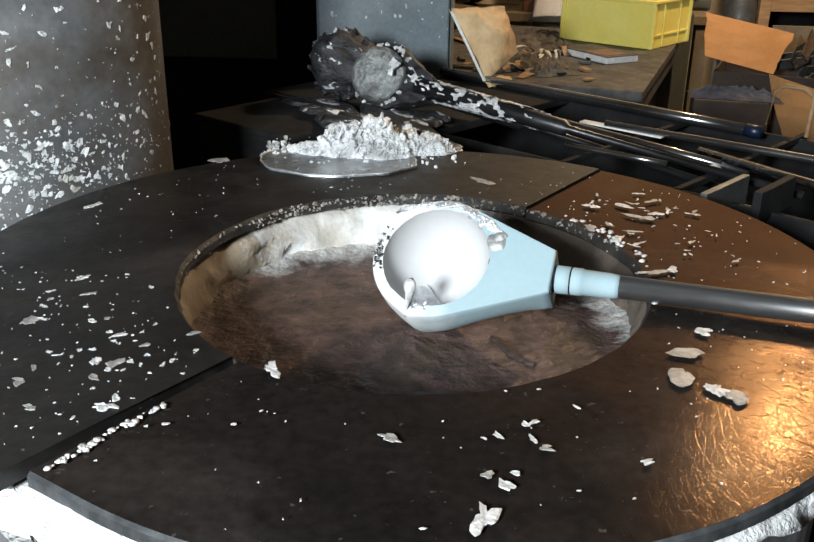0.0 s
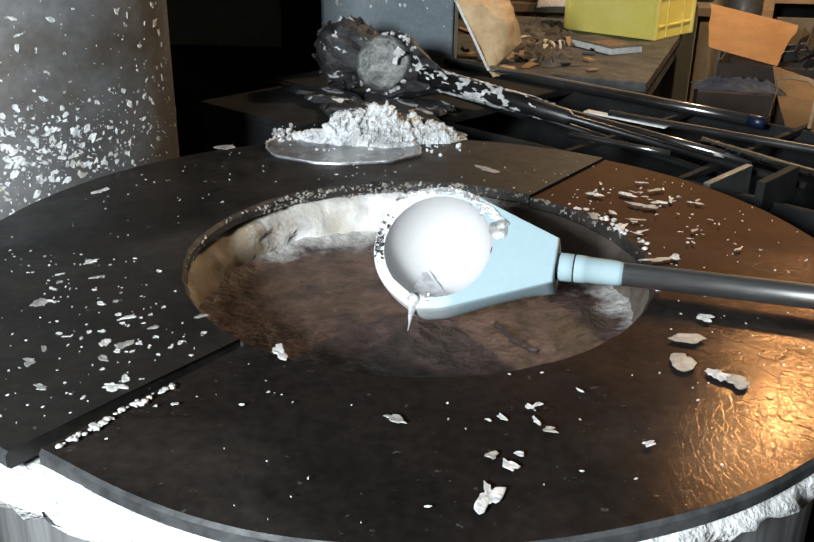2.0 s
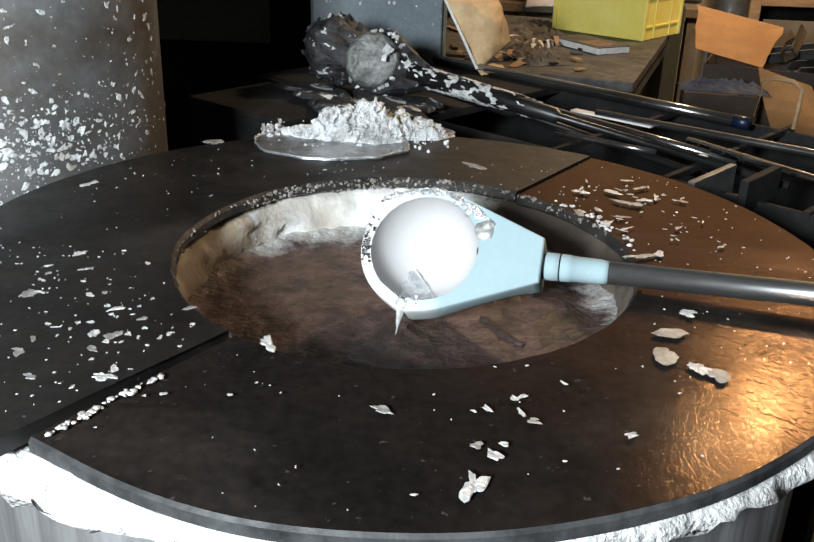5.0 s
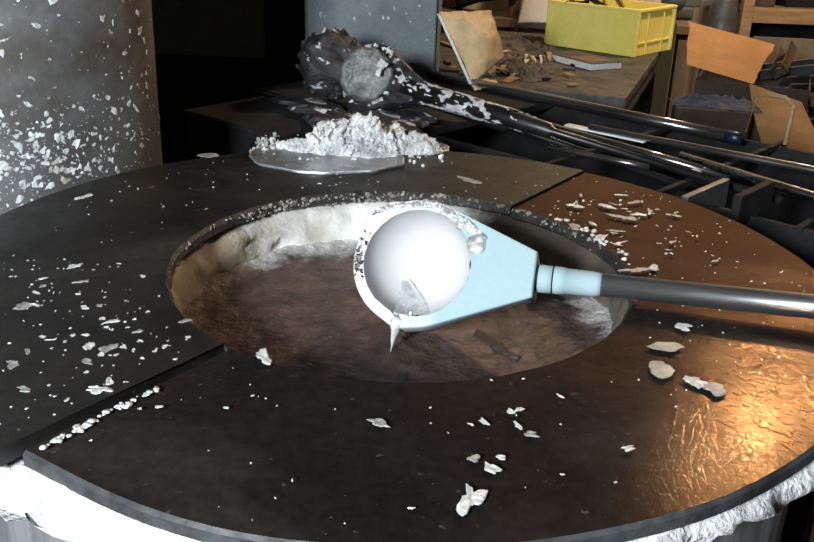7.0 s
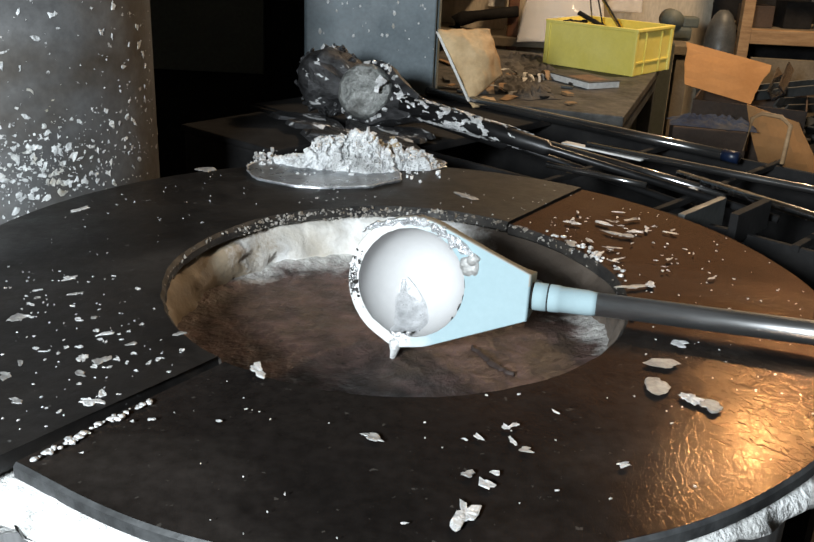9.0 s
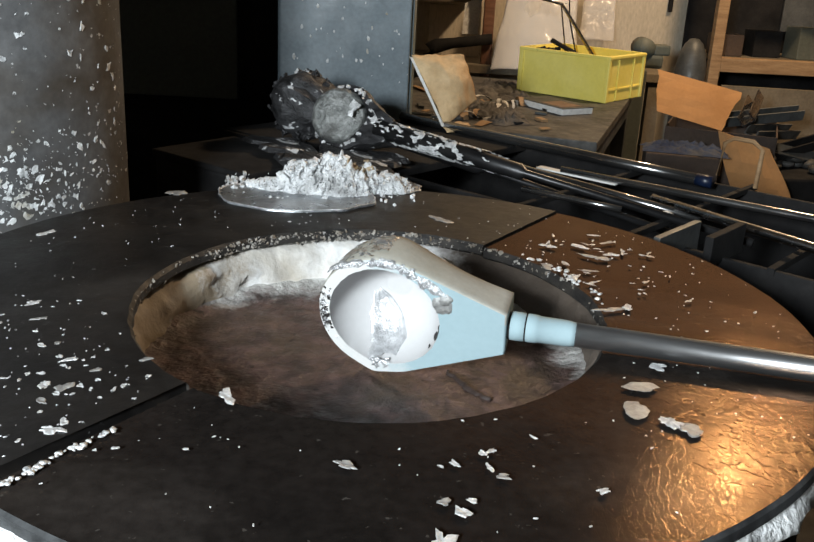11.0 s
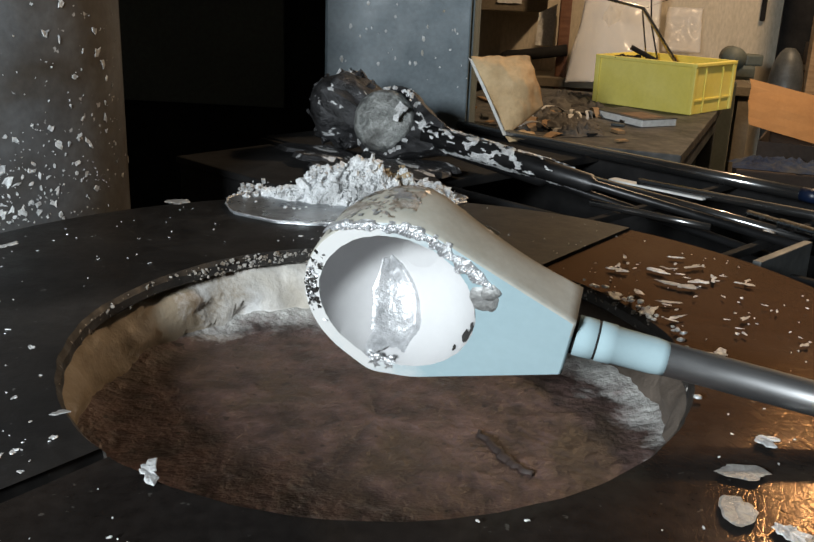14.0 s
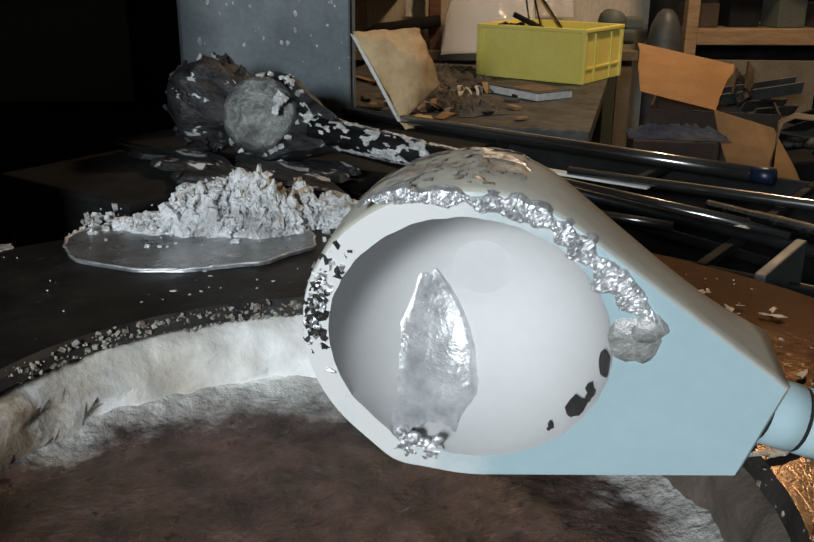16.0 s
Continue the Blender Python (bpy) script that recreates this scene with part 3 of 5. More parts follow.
for x in (0.008, w - 0.008):
    for y in (0.008, d - 0.008):
        part("corner_post", boxed(x, y, h / 2, 0.018, 0.018, h, bevel=0.004), M["yellow"], crate)
for a in ((w / 2, 0.004, h - 0.006, w, 0.014, 0.012), (w / 2, d - 0.004, h - 0.006, w, 0.014, 0.012), (0.004, d / 2, h - 0.006, 0.014, d - 0.02, 0.012), (w - 0.004, d / 2, h - 0.006, 0.014, d - 0.02, 0.012)):
    part("rim", boxed(*a, bevel=0.003), M["yellow"], crate)
for y in (0.005, ):
    for x in (0.085, 0.205):
        part("rib", boxed(x, y, h / 2 - 0.006, 0.008, 0.006, h - 0.02), M["yellow"], crate)
part("rib", boxed(w / 2, 0.005, 0.045, w - 0.03, 0.005, 0.006), M["yellow"], crate)


def stick(name, pts, r, material, label, category="bar"):
    t = thing(name, Matrix.Translation(pts[0]), label, category)
    smooth(part("rod", tube(bmesh.new(), [Vector(p) - Vector(pts[0]) for p in pts], r, 10), material, t))


stick("dark_bar", [(0.775, 3.56, 0.812), (0.73, 3.56, 0.92), (0.57, 3.58, 0.995)], 0.009, M["dark"], "short dark bar leaning out of the crate")
stick("bent_bar", [(0.79, 3.60, 0.812), (0.745, 3.6, 0.93), (0.60, 3.6, 1.125), (0.44, 3.6, 1.16), (0.40, 3.6, 1.163)], 0.007, M["pipe"], "bent steel bar standing in the crate")
stick("thin_rod", [(0.72, 3.68, 0.812), (0.645, 3.68, 1.07), (0.63, 3.68, 1.20)], 0.003, M["dark"], "thin dark rod standing in the crate")
stick("thin_rod", [(0.66, 3.62, 0.812), (0.60, 3.62, 1.12), (0.72, 3.64, 1.17)], 0.003, M["pipe"], "thin forked rod standing in the crate")
gl = thing("dark_glove_rag", pose(0.56, 3.56, 0.955, 0, 0, 30), "black oily rag hanging over the crate rim", "rag")
gb = bmesh.new()
for k in range(5):
    lump(gb, (0.02 * k - 0.04, 0.004 * wob(k, 1.1), 0.008 + 0.004 * wob(k, 2.2)), 0.013, 40 + k, 0.6)
part("cloth", gb, M["dark"], gl)

book = thing("booklet", pose(0.55, 3.17, 0.8005, 0, 0, -58), "worn booklet with white page edges on the table", "booklet")
part("page_block", boxed(0, 0, 0.011, 0.235, 0.13, 0.020, bevel=0.001), M["white"], book)
part("cover", boxed(0, 0, 0.0225, 0.24, 0.134, 0.0025), M["bench"], book)
part("print_panel", boxed(0.045, -0.01, 0.0245, 0.11, 0.09, 0.001), M["print"], book, "brown printed panel of the cover")


def sheet(pts, nu, nv, thick, seed, amp):
    """A crumpled slab between four corners."""
    a, b, c, d = [Vector(p) for p in pts]
    nrm = (b - a).cross(d - a).normalized()
    bm = bmesh.new()
    grids = []
    for side in (0, 1):
        g = []
        for j in range(nv + 1):
            row = []
            for i in range(nu + 1):
                u, v = i / nu, j / nv
                p = (a * (1 - u) + b * u) * (1 - v) + (d * (1 - u) + c * u) * v
                belly = math.sin(math.pi * u) * math.sin(math.pi * v)
                p += nrm * ((thick * (0.25 + belly) if side else 0) + amp * wob(seed, 4.1 * u, 4.1 * v, side) + 0.4 * amp * wob(seed + 1, 11 * u, 9 * v))
                p += (b - a) * 0.05 * wob(seed + 2, 3 * v, side) * (abs(u - 0.5) * 2)
                row.append(bm.verts.new(p))
            g.append(row)
        grids.append(g)
    for g in grids:
        for j in range(nv):
            for i in range(nu):
                bm.faces.new((g[j][i], g[j][i + 1], g[j + 1][i + 1], g[j + 1][i]))
    f, k = grids
    for j in range(nv):
        bm.faces.new((f[j][0], f[j + 1][0], k[j + 1][0], k[j][0])), bm.faces.new((f[j][nu], f[j + 1][nu], k[j + 1][nu], k[j][nu]))
    for i in range(nu):
        bm.faces.new((f[0][i], f[0][i + 1], k[0][i + 1], k[0][i])), bm.faces.new((f[nv][i], f[nv][i + 1], k[nv][i + 1], k[nv][i]))
    return bm


sack = thing("paper_sack", Matrix(), "crumpled tan paper sack leaning over the trough edge", "sack")
smooth(part("front", sheet([(0.158, 2.365, 0.866), (0.238, 2.44, 0.925), (0.200, 2.50, 1.032), (0.062, 2.46, 1.028)], 22, 24, 0.035, 21, 0.008), M["bag"], sack))
part("white_edge", sheet([(0.150, 2.352, 0.868), (0.158, 2.356, 0.868), (0.068, 2.452, 1.024), (0.058, 2.452, 1.028)], 2, 16, 0.006, 26, 0.002), M["white"], sack, "white lining along the edge")
smooth(part("torn_bottom", sheet([(0.165, 2.325, 0.858), (0.23, 2.385, 0.859), (0.22, 2.42, 0.868), (0.148, 2.38, 0.872)], 8, 6, 0.01, 27, 0.004), M["bag"], sack))

# rags and scrap heaped on the table
for k, (x, y, s, nm, label) in enumerate(((0.33, 3.02, 0.10, "oily_rag", "dark oily rag heaped on the table"), (0.30, 3.35, 0.13, "oily_rag", "dark oily rag heaped on the table"),
                                      (0.38, 3.62, 0.12, "oily_rag", "grey crumpled rag on the table"), (0.20, 2.93, 0.08, "oily_rag", "dark oily rag heaped on the table"), (0.42, 3.32, 0.09, "oily_rag", "dark oily rag heaped on the table"), (0.36, 2.86, 0.07, "oily_rag", "grey crumpled rag on the table"), (0.24, 3.15, 0.11, "oily_rag", "dark oily rag heaped on the table"))):
    rag = thing(nm, pose(x, y, 0.8, 0, 0, 40 * k), label, "rag", "rags on the table")
    rb = bmesh.new()
    n = 26
    g = [[rb.verts.new((s * (2 * i / n - 1) * (1 + 0.3 * wob(k + 60, j * 0.2)), 0.8 * s * (2 * j / n - 1) * (1 + 0.3 * wob(k + 61, i * 0.2)),
          0.002 + max(0, (1 - (2 * i / n - 1) ** 2) * (1 - (2 * j / n - 1) ** 2)) * (0.012 + 0.034 * abs(wob(k + 62, i * 0.23, j * 0.31)) + 0.02 * wob(k + 63, i * 0.6, j * 0.5)))) for i in range(n + 1)] for j in range(n + 1)]
    for j in range(n):
        for i in range(n):
            rb.faces.new((g[j][i], g[j][i + 1], g[j + 1][i + 1], g[j + 1][i]))
    smooth(part("cloth", rb, M["rag"], rag))
for k in range(30):
    x, y = rng.uniform(-0.75, -0.15), rng.uniform(0.06, 0.7)
    p = Matrix.Translation((0.594, 2.625, 0.8)) @ pose(0, 0, 0, 0, 0, -17) @ Vector((x, y, 0))
    s = thing("metal_offcut", pose(p.x, p.y, 0.8005, 0, 0, rng.uniform(0, 180)), "small grey scrap offcut lying on the table", "scrap", "offcuts on the table")
    part("piece", boxed(0, 0, 0.005, rng.uniform(0.03, 0.14), rng.uniform(0.008, 0.03), rng.uniform(0.004, 0.010), bevel=0.001), M[rng.choice(("bench", "pipe", "wood", "grey", "dark"))], s)

strips = random.Random(57)
for k in range(26):
    x, y = strips.uniform(0.16, 0.46), strips.uniform(2.80, 3.25)
    kind, label, mname = strips.choice((("scrap_strip", "bent strip of grey sheet metal on the table", "flat_alu"), ("paper_strip", "torn pale paper strip on the cluttered table", "white"),
                                        ("scrap_strip", "dark bent strip of sheet metal on the table", "pipe"), ("wood_strip", "thin splintered strip of bare wood on the table", "wood")))
    long, wide, lift = strips.uniform(0.05, 0.15), strips.uniform(0.004, 0.014), strips.uniform(0.004, 0.03)
    st = thing(kind, pose(x, y, 0.8008, 0, 0, strips.uniform(0, 180)), label, "scrap", "strips on the table")
    sb = bmesh.new()
    ring = []
    for i in range(9):
        f = i / 8 - 0.5
        zc = 0.0002 + lift * (1 - (2 * f) ** 2) + 0.002 * abs(wob(180 + k, 6 * f))
        ring.append([sb.verts.new((long * f, side * wide + 0.01 * wob(190 + k, 3 * f), zc + top)) for side, top in ((-1, 0), (1, 0), (1, 0.0012), (-1, 0.0012))])
    for u, v in zip(ring, ring[1:]):
        for j in range(4):
            sb.faces.new((u[j], u[(j + 1) % 4], v[(j + 1) % 4], v[j]))
    sb.faces.new(ring[0]), sb.faces.new(ring[-1])
    part("strip", sb, M[mname], st)

# ---- cardboard box and the back of the room ----
carton = thing("cardboard_box", pose(1.02, 3.50, 0, 0, 0, -20), "open brown cardboard box with raised flaps and shade-darkened sides", "box")
# stand and sides use the brown that carries shade; flaps keep plain cardboard
part("stand", boxed(0.2, 0.26, 0.15, 0.42, 0.40, 0.30, bevel=0.004), M["box_shade"], carton, "wooden box under the carton, coloured dark for shade")
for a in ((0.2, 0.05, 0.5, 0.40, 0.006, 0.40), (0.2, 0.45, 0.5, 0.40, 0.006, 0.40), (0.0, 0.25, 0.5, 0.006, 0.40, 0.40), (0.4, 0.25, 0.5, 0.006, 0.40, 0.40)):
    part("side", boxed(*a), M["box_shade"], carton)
part("bottom", boxed(0.2, 0.25, 0.305, 0.39, 0.39, 0.006), M["card"], carton)


def flap(pts, seed):
    return sheet(pts, 6, 6, 0.004, seed, 0.003)


fl = thing("cardboard_flap", Matrix(), "stiff brown cardboard flap standing up from the box", "cardboard")
part("board", flap([(0.985, 3.50, 0.76), (1.235, 3.50, 0.70), (1.32, 3.60, 0.835), (0.99, 3.60, 0.905)], 31), M["card"], fl)
fl = thing("cardboard_flap", Matrix(), "stiff brown cardboard flap hanging down from the box", "cardboard")
part("board", flap([(1.278, 3.329, 0.434), (1.485, 3.291, 0.454), (1.37, 3.348, 0.67), (1.182, 3.368, 0.723)], 33), M["card"], fl)
bin_box = thing("wooden_box", pose(1.06, 3.38, 0, 0, 0, -10), "brown wooden box beside the table, coloured dark for shade", "box")
# body and slats are darkened brown, shade held in the colour
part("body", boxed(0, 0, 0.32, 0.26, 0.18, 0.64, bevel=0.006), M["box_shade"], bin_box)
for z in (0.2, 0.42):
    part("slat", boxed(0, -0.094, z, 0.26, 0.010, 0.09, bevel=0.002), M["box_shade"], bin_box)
cloth = thing("blue_cloth", pose(1.07, 3.37, 0.641, 0, 0, -12), "crumpled blue and grey cloth on the wooden box", "cloth")
cb = bmesh.new()
n = 34
g = [[cb.verts.new((0.15 * (2 * i / n - 1) * (1 + 0.2 * wob(170, j * 0.3)), 0.075 * (2 * j / n - 1) * (1 + 0.2 * wob(171, i * 0.3)),
      0.001 + max(0, (1 - (2 * i / n - 1) ** 4) * (1 - (2 * j / n - 1) ** 4)) * (0.016 + 0.034 * abs(wob(172, i * 0.17, j * 0.2)) + 0.018 * wob(173, i * 0.5, j * 0.5)))) for i in range(n + 1)] for j in range(n + 1)]
for j in range(n):
    for i in range(n):
        cb.faces.new((g[j][i], g[j][i + 1], g[j + 1][i + 1], g[j + 1][i]))
smooth(part("fabric", cb, M["blue_cloth"], cloth))
for k, (x, y, z, a) in enumerate(((1.46, 3.66, 0.72, 35), (1.52, 3.72, 0.66, 40), (1.58, 3.62, 0.60, 42), (1.40, 3.74, 0.75, 30), (1.66, 3.72, 0.57, 20), (1.52, 3.60, 0.55, 60), (1.73, 3.66, 0.52, 35))):
    c = thing("steel_profile", pose(x + rng.uniform(-0.05, 0.05), y + rng.uniform(-0.05, 0.05), z, rng.uniform(-40, 40), rng.uniform(-30, 12), a + rng.uniform(-50, 40)), "dusty grey steel profile on the scrap pile", "scrap", "profiles on the scrap pile")
    pb = box(bmesh.new(), 0, 0, 0, 0.34, 0.05, 0.008, bevel=0.001)
    box(pb, 0, 0.023, 0.018, 0.34, 0.006, 0.04), box(pb, 0, -0.023, 0.018, 0.34, 0.006, 0.04)
    part("channel", pb, M[("grey", "bench", "dark", "pipe")[k % 4]], c)
pile = thing("scrap_bin", pose(1.58, 3.72, 0, 0, 0, 10), "dark steel bin full of scrap profiles", "bin")
part("body", boxed(0, 0, 0.27, 0.62, 0.5, 0.54, bevel=0.01), M["dark"], pile)
hp = bmesh.new()
for k in range(70):
    lump(hp, (rng.uniform(-0.29, 0.29), rng.uniform(-0.23, 0.23), 0.55 + rng.uniform(0, 0.05)), rng.uniform(0.02, 0.05), 200 + k, 0.5)
part("scrap", hp, M["bench"], pile, "mixed grey scrap")

shelf = thing("wooden_shelf", pose(1.45, 4.42, 0), "open bare-wood shelf with a dark interior", "shelf")
part("post", boxed(0.0, 0, 0.9, 0.05, 0.05, 1.8, bevel=0.003), M["wood"], shelf)
part("post", boxed(1.3, 0, 0.9, 0.05, 0.05, 1.8, bevel=0.003), M["wood"], shelf)
part("board", boxed(0.65, 0.0, 0.855, 1.25, 0.05, 0.065, bevel=0.003), M["wood"], shelf)
part("board", boxed(0.65, 0.0, 1.25, 1.25, 0.05, 0.06, bevel=0.003), M["wood"], shelf)
part("deck", boxed(0.65, 0.25, 0.87, 1.25, 0.45, 0.02), M["brown"], shelf)
part("back", boxed(0.65, 0.49, 0.95, 1.35, 0.02, 1.7), M["dark"], shelf)
part("inner_panel", boxed(0.62, 0.44, 1.10, 0.36, 0.012, 0.22), M["grey"], shelf, "grey panel deep in the shelf")
# boxes, like the back, coloured dark to give the shelf's inner shade
for k in range(6):
    b = thing("shelf_box", pose(1.55 + 0.19 * k, 4.62 + 0.03 * (k % 2), 0.881, 0, 0, 7 * k), "box standing on the shelf, coloured dim for the shade inside", "box", "boxes on the shelf")
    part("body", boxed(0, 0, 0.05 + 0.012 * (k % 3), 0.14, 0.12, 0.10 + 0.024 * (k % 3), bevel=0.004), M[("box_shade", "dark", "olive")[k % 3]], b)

lowb = thing("brown_board", pose(1.75, 4.40, 0, 0, 0, -4), "brown board leaning below the shelf", "board")
part("panel", boxed(0, 0, 0.38, 0.5, 0.02, 0.76, bevel=0.002), M["brown"], lowb)

vise = thing("bench_vise", pose(1.02, 4.2, 0), "dark green cast bench vise on a pedestal", "vise")
part("pedestal", boxed(0, 0, 0.42, 0.12, 0.12, 0.84, bevel=0.01), M["olive"], vise)
part("body", boxed(-0.02, 0, 0.875, 0.30, 0.08, 0.06, bevel=0.015), M["olive"], vise)
vb = bmesh.new()
tube(vb, [(0.04, -0.045, 0.93), (0.04, 0.045, 0.93)], 0.045, 20)
smooth(part("drum", vb, M["olive"], vise))
part("jaw", boxed(0.12, 0, 0.925, 0.07, 0.07, 0.045, bevel=0.008), M["olive"], vise)
dome = thing("gas_bottle", pose(1.34, 4.40, 0), "grey-green steel bottle with a domed top", "bottle")
smooth(part("body", lathe([(0.065, 0.0), (0.07, 0.02), (0.07, 0.84), (0.06, 0.90), (0.04, 0.945), (0.02, 0.965), (0.0, 0.968)], 28), M["grey"], dome))

wp = thing("wrapped_panel", Matrix(), "pale panel wrapped in clear plastic film", "panel")
part("board", sheet([(0.42, 4.42, 0.78), (0.80, 4.42, 0.80), (0.78, 4.60, 1.30), (0.50, 4.60, 1.28)], 10, 10, 0.02, 51, 0.004), M["wall"], wp)
smooth(part("film", sheet([(0.41, 4.39, 0.78), (0.80, 4.39, 0.80), (0.78, 4.57, 1.28), (0.50, 4.57, 1.26)], 26, 26, 0.008, 53, 0.014), M["film"], wp, "crinkled clear plastic film"))
pb = thing("plastic_bag", Matrix(), "clear plastic bag hanging on the wall", "bag")
smooth(part("film", sheet([(0.88, 4.86, 0.90), (1.06, 4.86, 0.90), (1.06, 4.95, 1.10), (0.90, 4.95, 1.10)], 18, 18, -0.05, 55, 0.012), M["film"], pb))
ub = thing("fuse_box", pose(0.15, 4.62, 0), "olive brown metal box with a pale label", "box")
part("body", boxed(0, 0.2, 1.24, 0.33, 0.36, 0.36, bevel=0.005), M["brown"], ub)
tag = part("label", boxed(-0.01, 0.015, 1.16, 0.11, 0.004, 0.13), M["white"], ub, "pale paper label with unreadable lines")
for k in range(4):
    part("print_bar", boxed(-0.01, 0.012, 1.13 + 0.022 * k, 0.08, 0.002, 0.006), M["brown"], tag)
cp = thing("leaning_panel", pose(0.24, 4.8, 0), "cream panel leaning against the wall", "panel")
part("panel", boxed(0, 0, 0.52, 0.26, 0.02, 1.04, bevel=0.003), M["wall"], cp)
pp = thing("hanging_paper", pose(0.31, 4.56, 0), "white paper sheet hanging on the wall", "paper")
part("sheet", sheet([(-0.04, 0, 0.92), (0.035, 0, 0.92), (0.045, 0.01, 1.10), (-0.035, 0.01, 1.06)], 6, 8, 0.003, 57, 0.006), M["white"], pp)
post = thing("wooden_post", pose(0.39, 4.52, 0), "reddish brown wooden post", "post")
part("timber", boxed(0, 0, 0.8, 0.05, 0.05, 1.6, bevel=0.004), M["redwood"], post)
elbow = thing("pipe_elbow", pose(0.12, 4.48, 0.80), "dark iron pipe elbow lying on a ledge", "pipe")
smooth(part("pipe", tube(bmesh.new(), [(0.0, 0, 0.02), (0.005, 0, 0.05), (0.03, 0, 0.065), (0.1, 0, 0.08), (0.29, 0, 0.11)], [0.035, 0.036, 0.034, 0.025, 0.025], 16), M["dark"], elbow))
ledge = thing("back_bench", pose(0.55, 4.72, 0), "dark wooden bench along the back wall", "bench")
part("top", boxed(0, 0, 0.77, 1.4, 0.55, 0.04, bevel=0.003), M["brown"], ledge)
for x in (-0.65, 0.65):
    for y in (-0.23, 0.23):
        part("leg", boxed(x, y, 0.375, 0.06, 0.06, 0.75), M["brown"], ledge)
hang = thing("wall_hook", pose(1.355, 4.985, 0), "dark iron strap hanging on the wall", "hook")
part("strap", boxed(0, 0, 1.2, 0.022, 0.02, 0.30, bevel=0.004), M["dark"], hang)
for x in (-0.35, 0.82, 1.60, 2.4):
    tagged(part("trim", boxed(x, 4.99, 1.6, 0.02, 0.02, 3.18), M["wall"]), "narrow cream batten over the board joint", "trim", kind="structure")
for k in range(26):
    x, y = rng.uniform(0.75, 1.6), rng.uniform(2.0, 3.3)
    c = thing("floor_scrap", pose(x, y, 0.0, 0, 0, rng.uniform(0, 180)), "dusty scrap piece lying on the floor", "scrap", "scrap on the floor")
    part("piece", boxed(0, 0, 0.02, rng.uniform(0.06, 0.3), rng.uniform(0.03, 0.12), rng.uniform(0.02, 0.05), bevel=0.004), M[rng.choice(("brown", "grey", "card", "bench", "dark", "white"))], c)
low_rack = thing("low_rack", pose(0.98, 2.75, 0, 0, 0, -17), "dark low rack with rusty scrap beside the table", "rack")
part("shelf_board", boxed(0.12, 0.25, 0.45, 0.5, 0.7, 0.03), M["brown"], low_rack)
for x in (-0.1, 0.34):
    for y in (-0.07, 0.57):
        part("leg", boxed(x, y, 0.22, 0.04, 0.04, 0.44), M["dark"], low_rack)
rb = bmesh.new()
for k in range(60):
    box(rb, 0, 0, 0, rng.uniform(0.03, 0.16), rng.uniform(0.02, 0.05), rng.uniform(0.01, 0.03), m=pose(rng.uniform(-0.1, 0.34), rng.uniform(-0.07, 0.57), 0.475 + rng.uniform(0, 0.03), rng.uniform(-9, 9), rng.uniform(-9, 9), rng.uniform(0, 180)))
part("scrap", rb, M["bench"], low_rack, "rusty mixed scrap")

# ---- dross and flakes on the cover ----
pile = thing("dross_heap", Matrix(), "crumbly white heap of aluminium dross on the cover", "dross")
dice = random.Random(12)


def heap_height(x, y):
    edge = 0.45 * wob(77, 22 * x, 22 * y) + 0.25 * wob(80, 60 * x, 60 * y)
    d1 = ((x + 0.055) / 0.088) ** 2 + ((y - 1.535) / 0.052) ** 2 + edge
    d2 = ((x - 0.045) / 0.046) ** 2 + ((y - 1.553) / 0.036) ** 2 + edge
    d3 = ((x + 0.135) / 0.055) ** 2 + ((y - 1.53) / 0.030) ** 2 + edge
    return 0.052 * max(0, 1 - d1) ** 0.7 + 0.024 * max(0, 1 - d2) ** 0.8 + 0.014 * max(0, 1 - d3) ** 0.6


hb = bmesh.new()
n, m2 = 230, 150
g = []
for j in range(m2 + 1):
    row = []
    for i in range(n + 1):
        x, y = -0.24 + 0.35 * i / n, 1.42 + 0.22 * j / m2
        hgt = heap_height(x, y)
        rgh = 0.60 * wob(70, 26 * x, 26 * y) + 0.60 * abs(wob(71, 55 * x, 55 * y)) + 0.28 * abs(wob(72, 120 * x, 120 * y)) + 0.10 * wob(78, 220 * x, 220 * y)
        z = hgt * (0.62 + 0.95 * rgh) + (0.008 * rgh if hgt > 0 else -0.006)
        row.append(hb.verts.new((x + 0.008 * wob(73, 60 * x, 60 * y, 2), y + 0.008 * wob(74, 60 * x, 60 * y, 5), TOP + z)))
    g.append(row)
for j in range(m2):
    for i in range(n):
        q = (g[j][i], g[j][i + 1], g[j + 1][i + 1], g[j + 1][i])
        if max(v.co.z for v in q) > TOP - 0.003:
            hb.faces.new(q)
for v in [v for v in hb.verts if not v.link_faces]:
    hb.verts.remove(v)
crumbs, burnt = bmesh.new(), bmesh.new()
k = 0
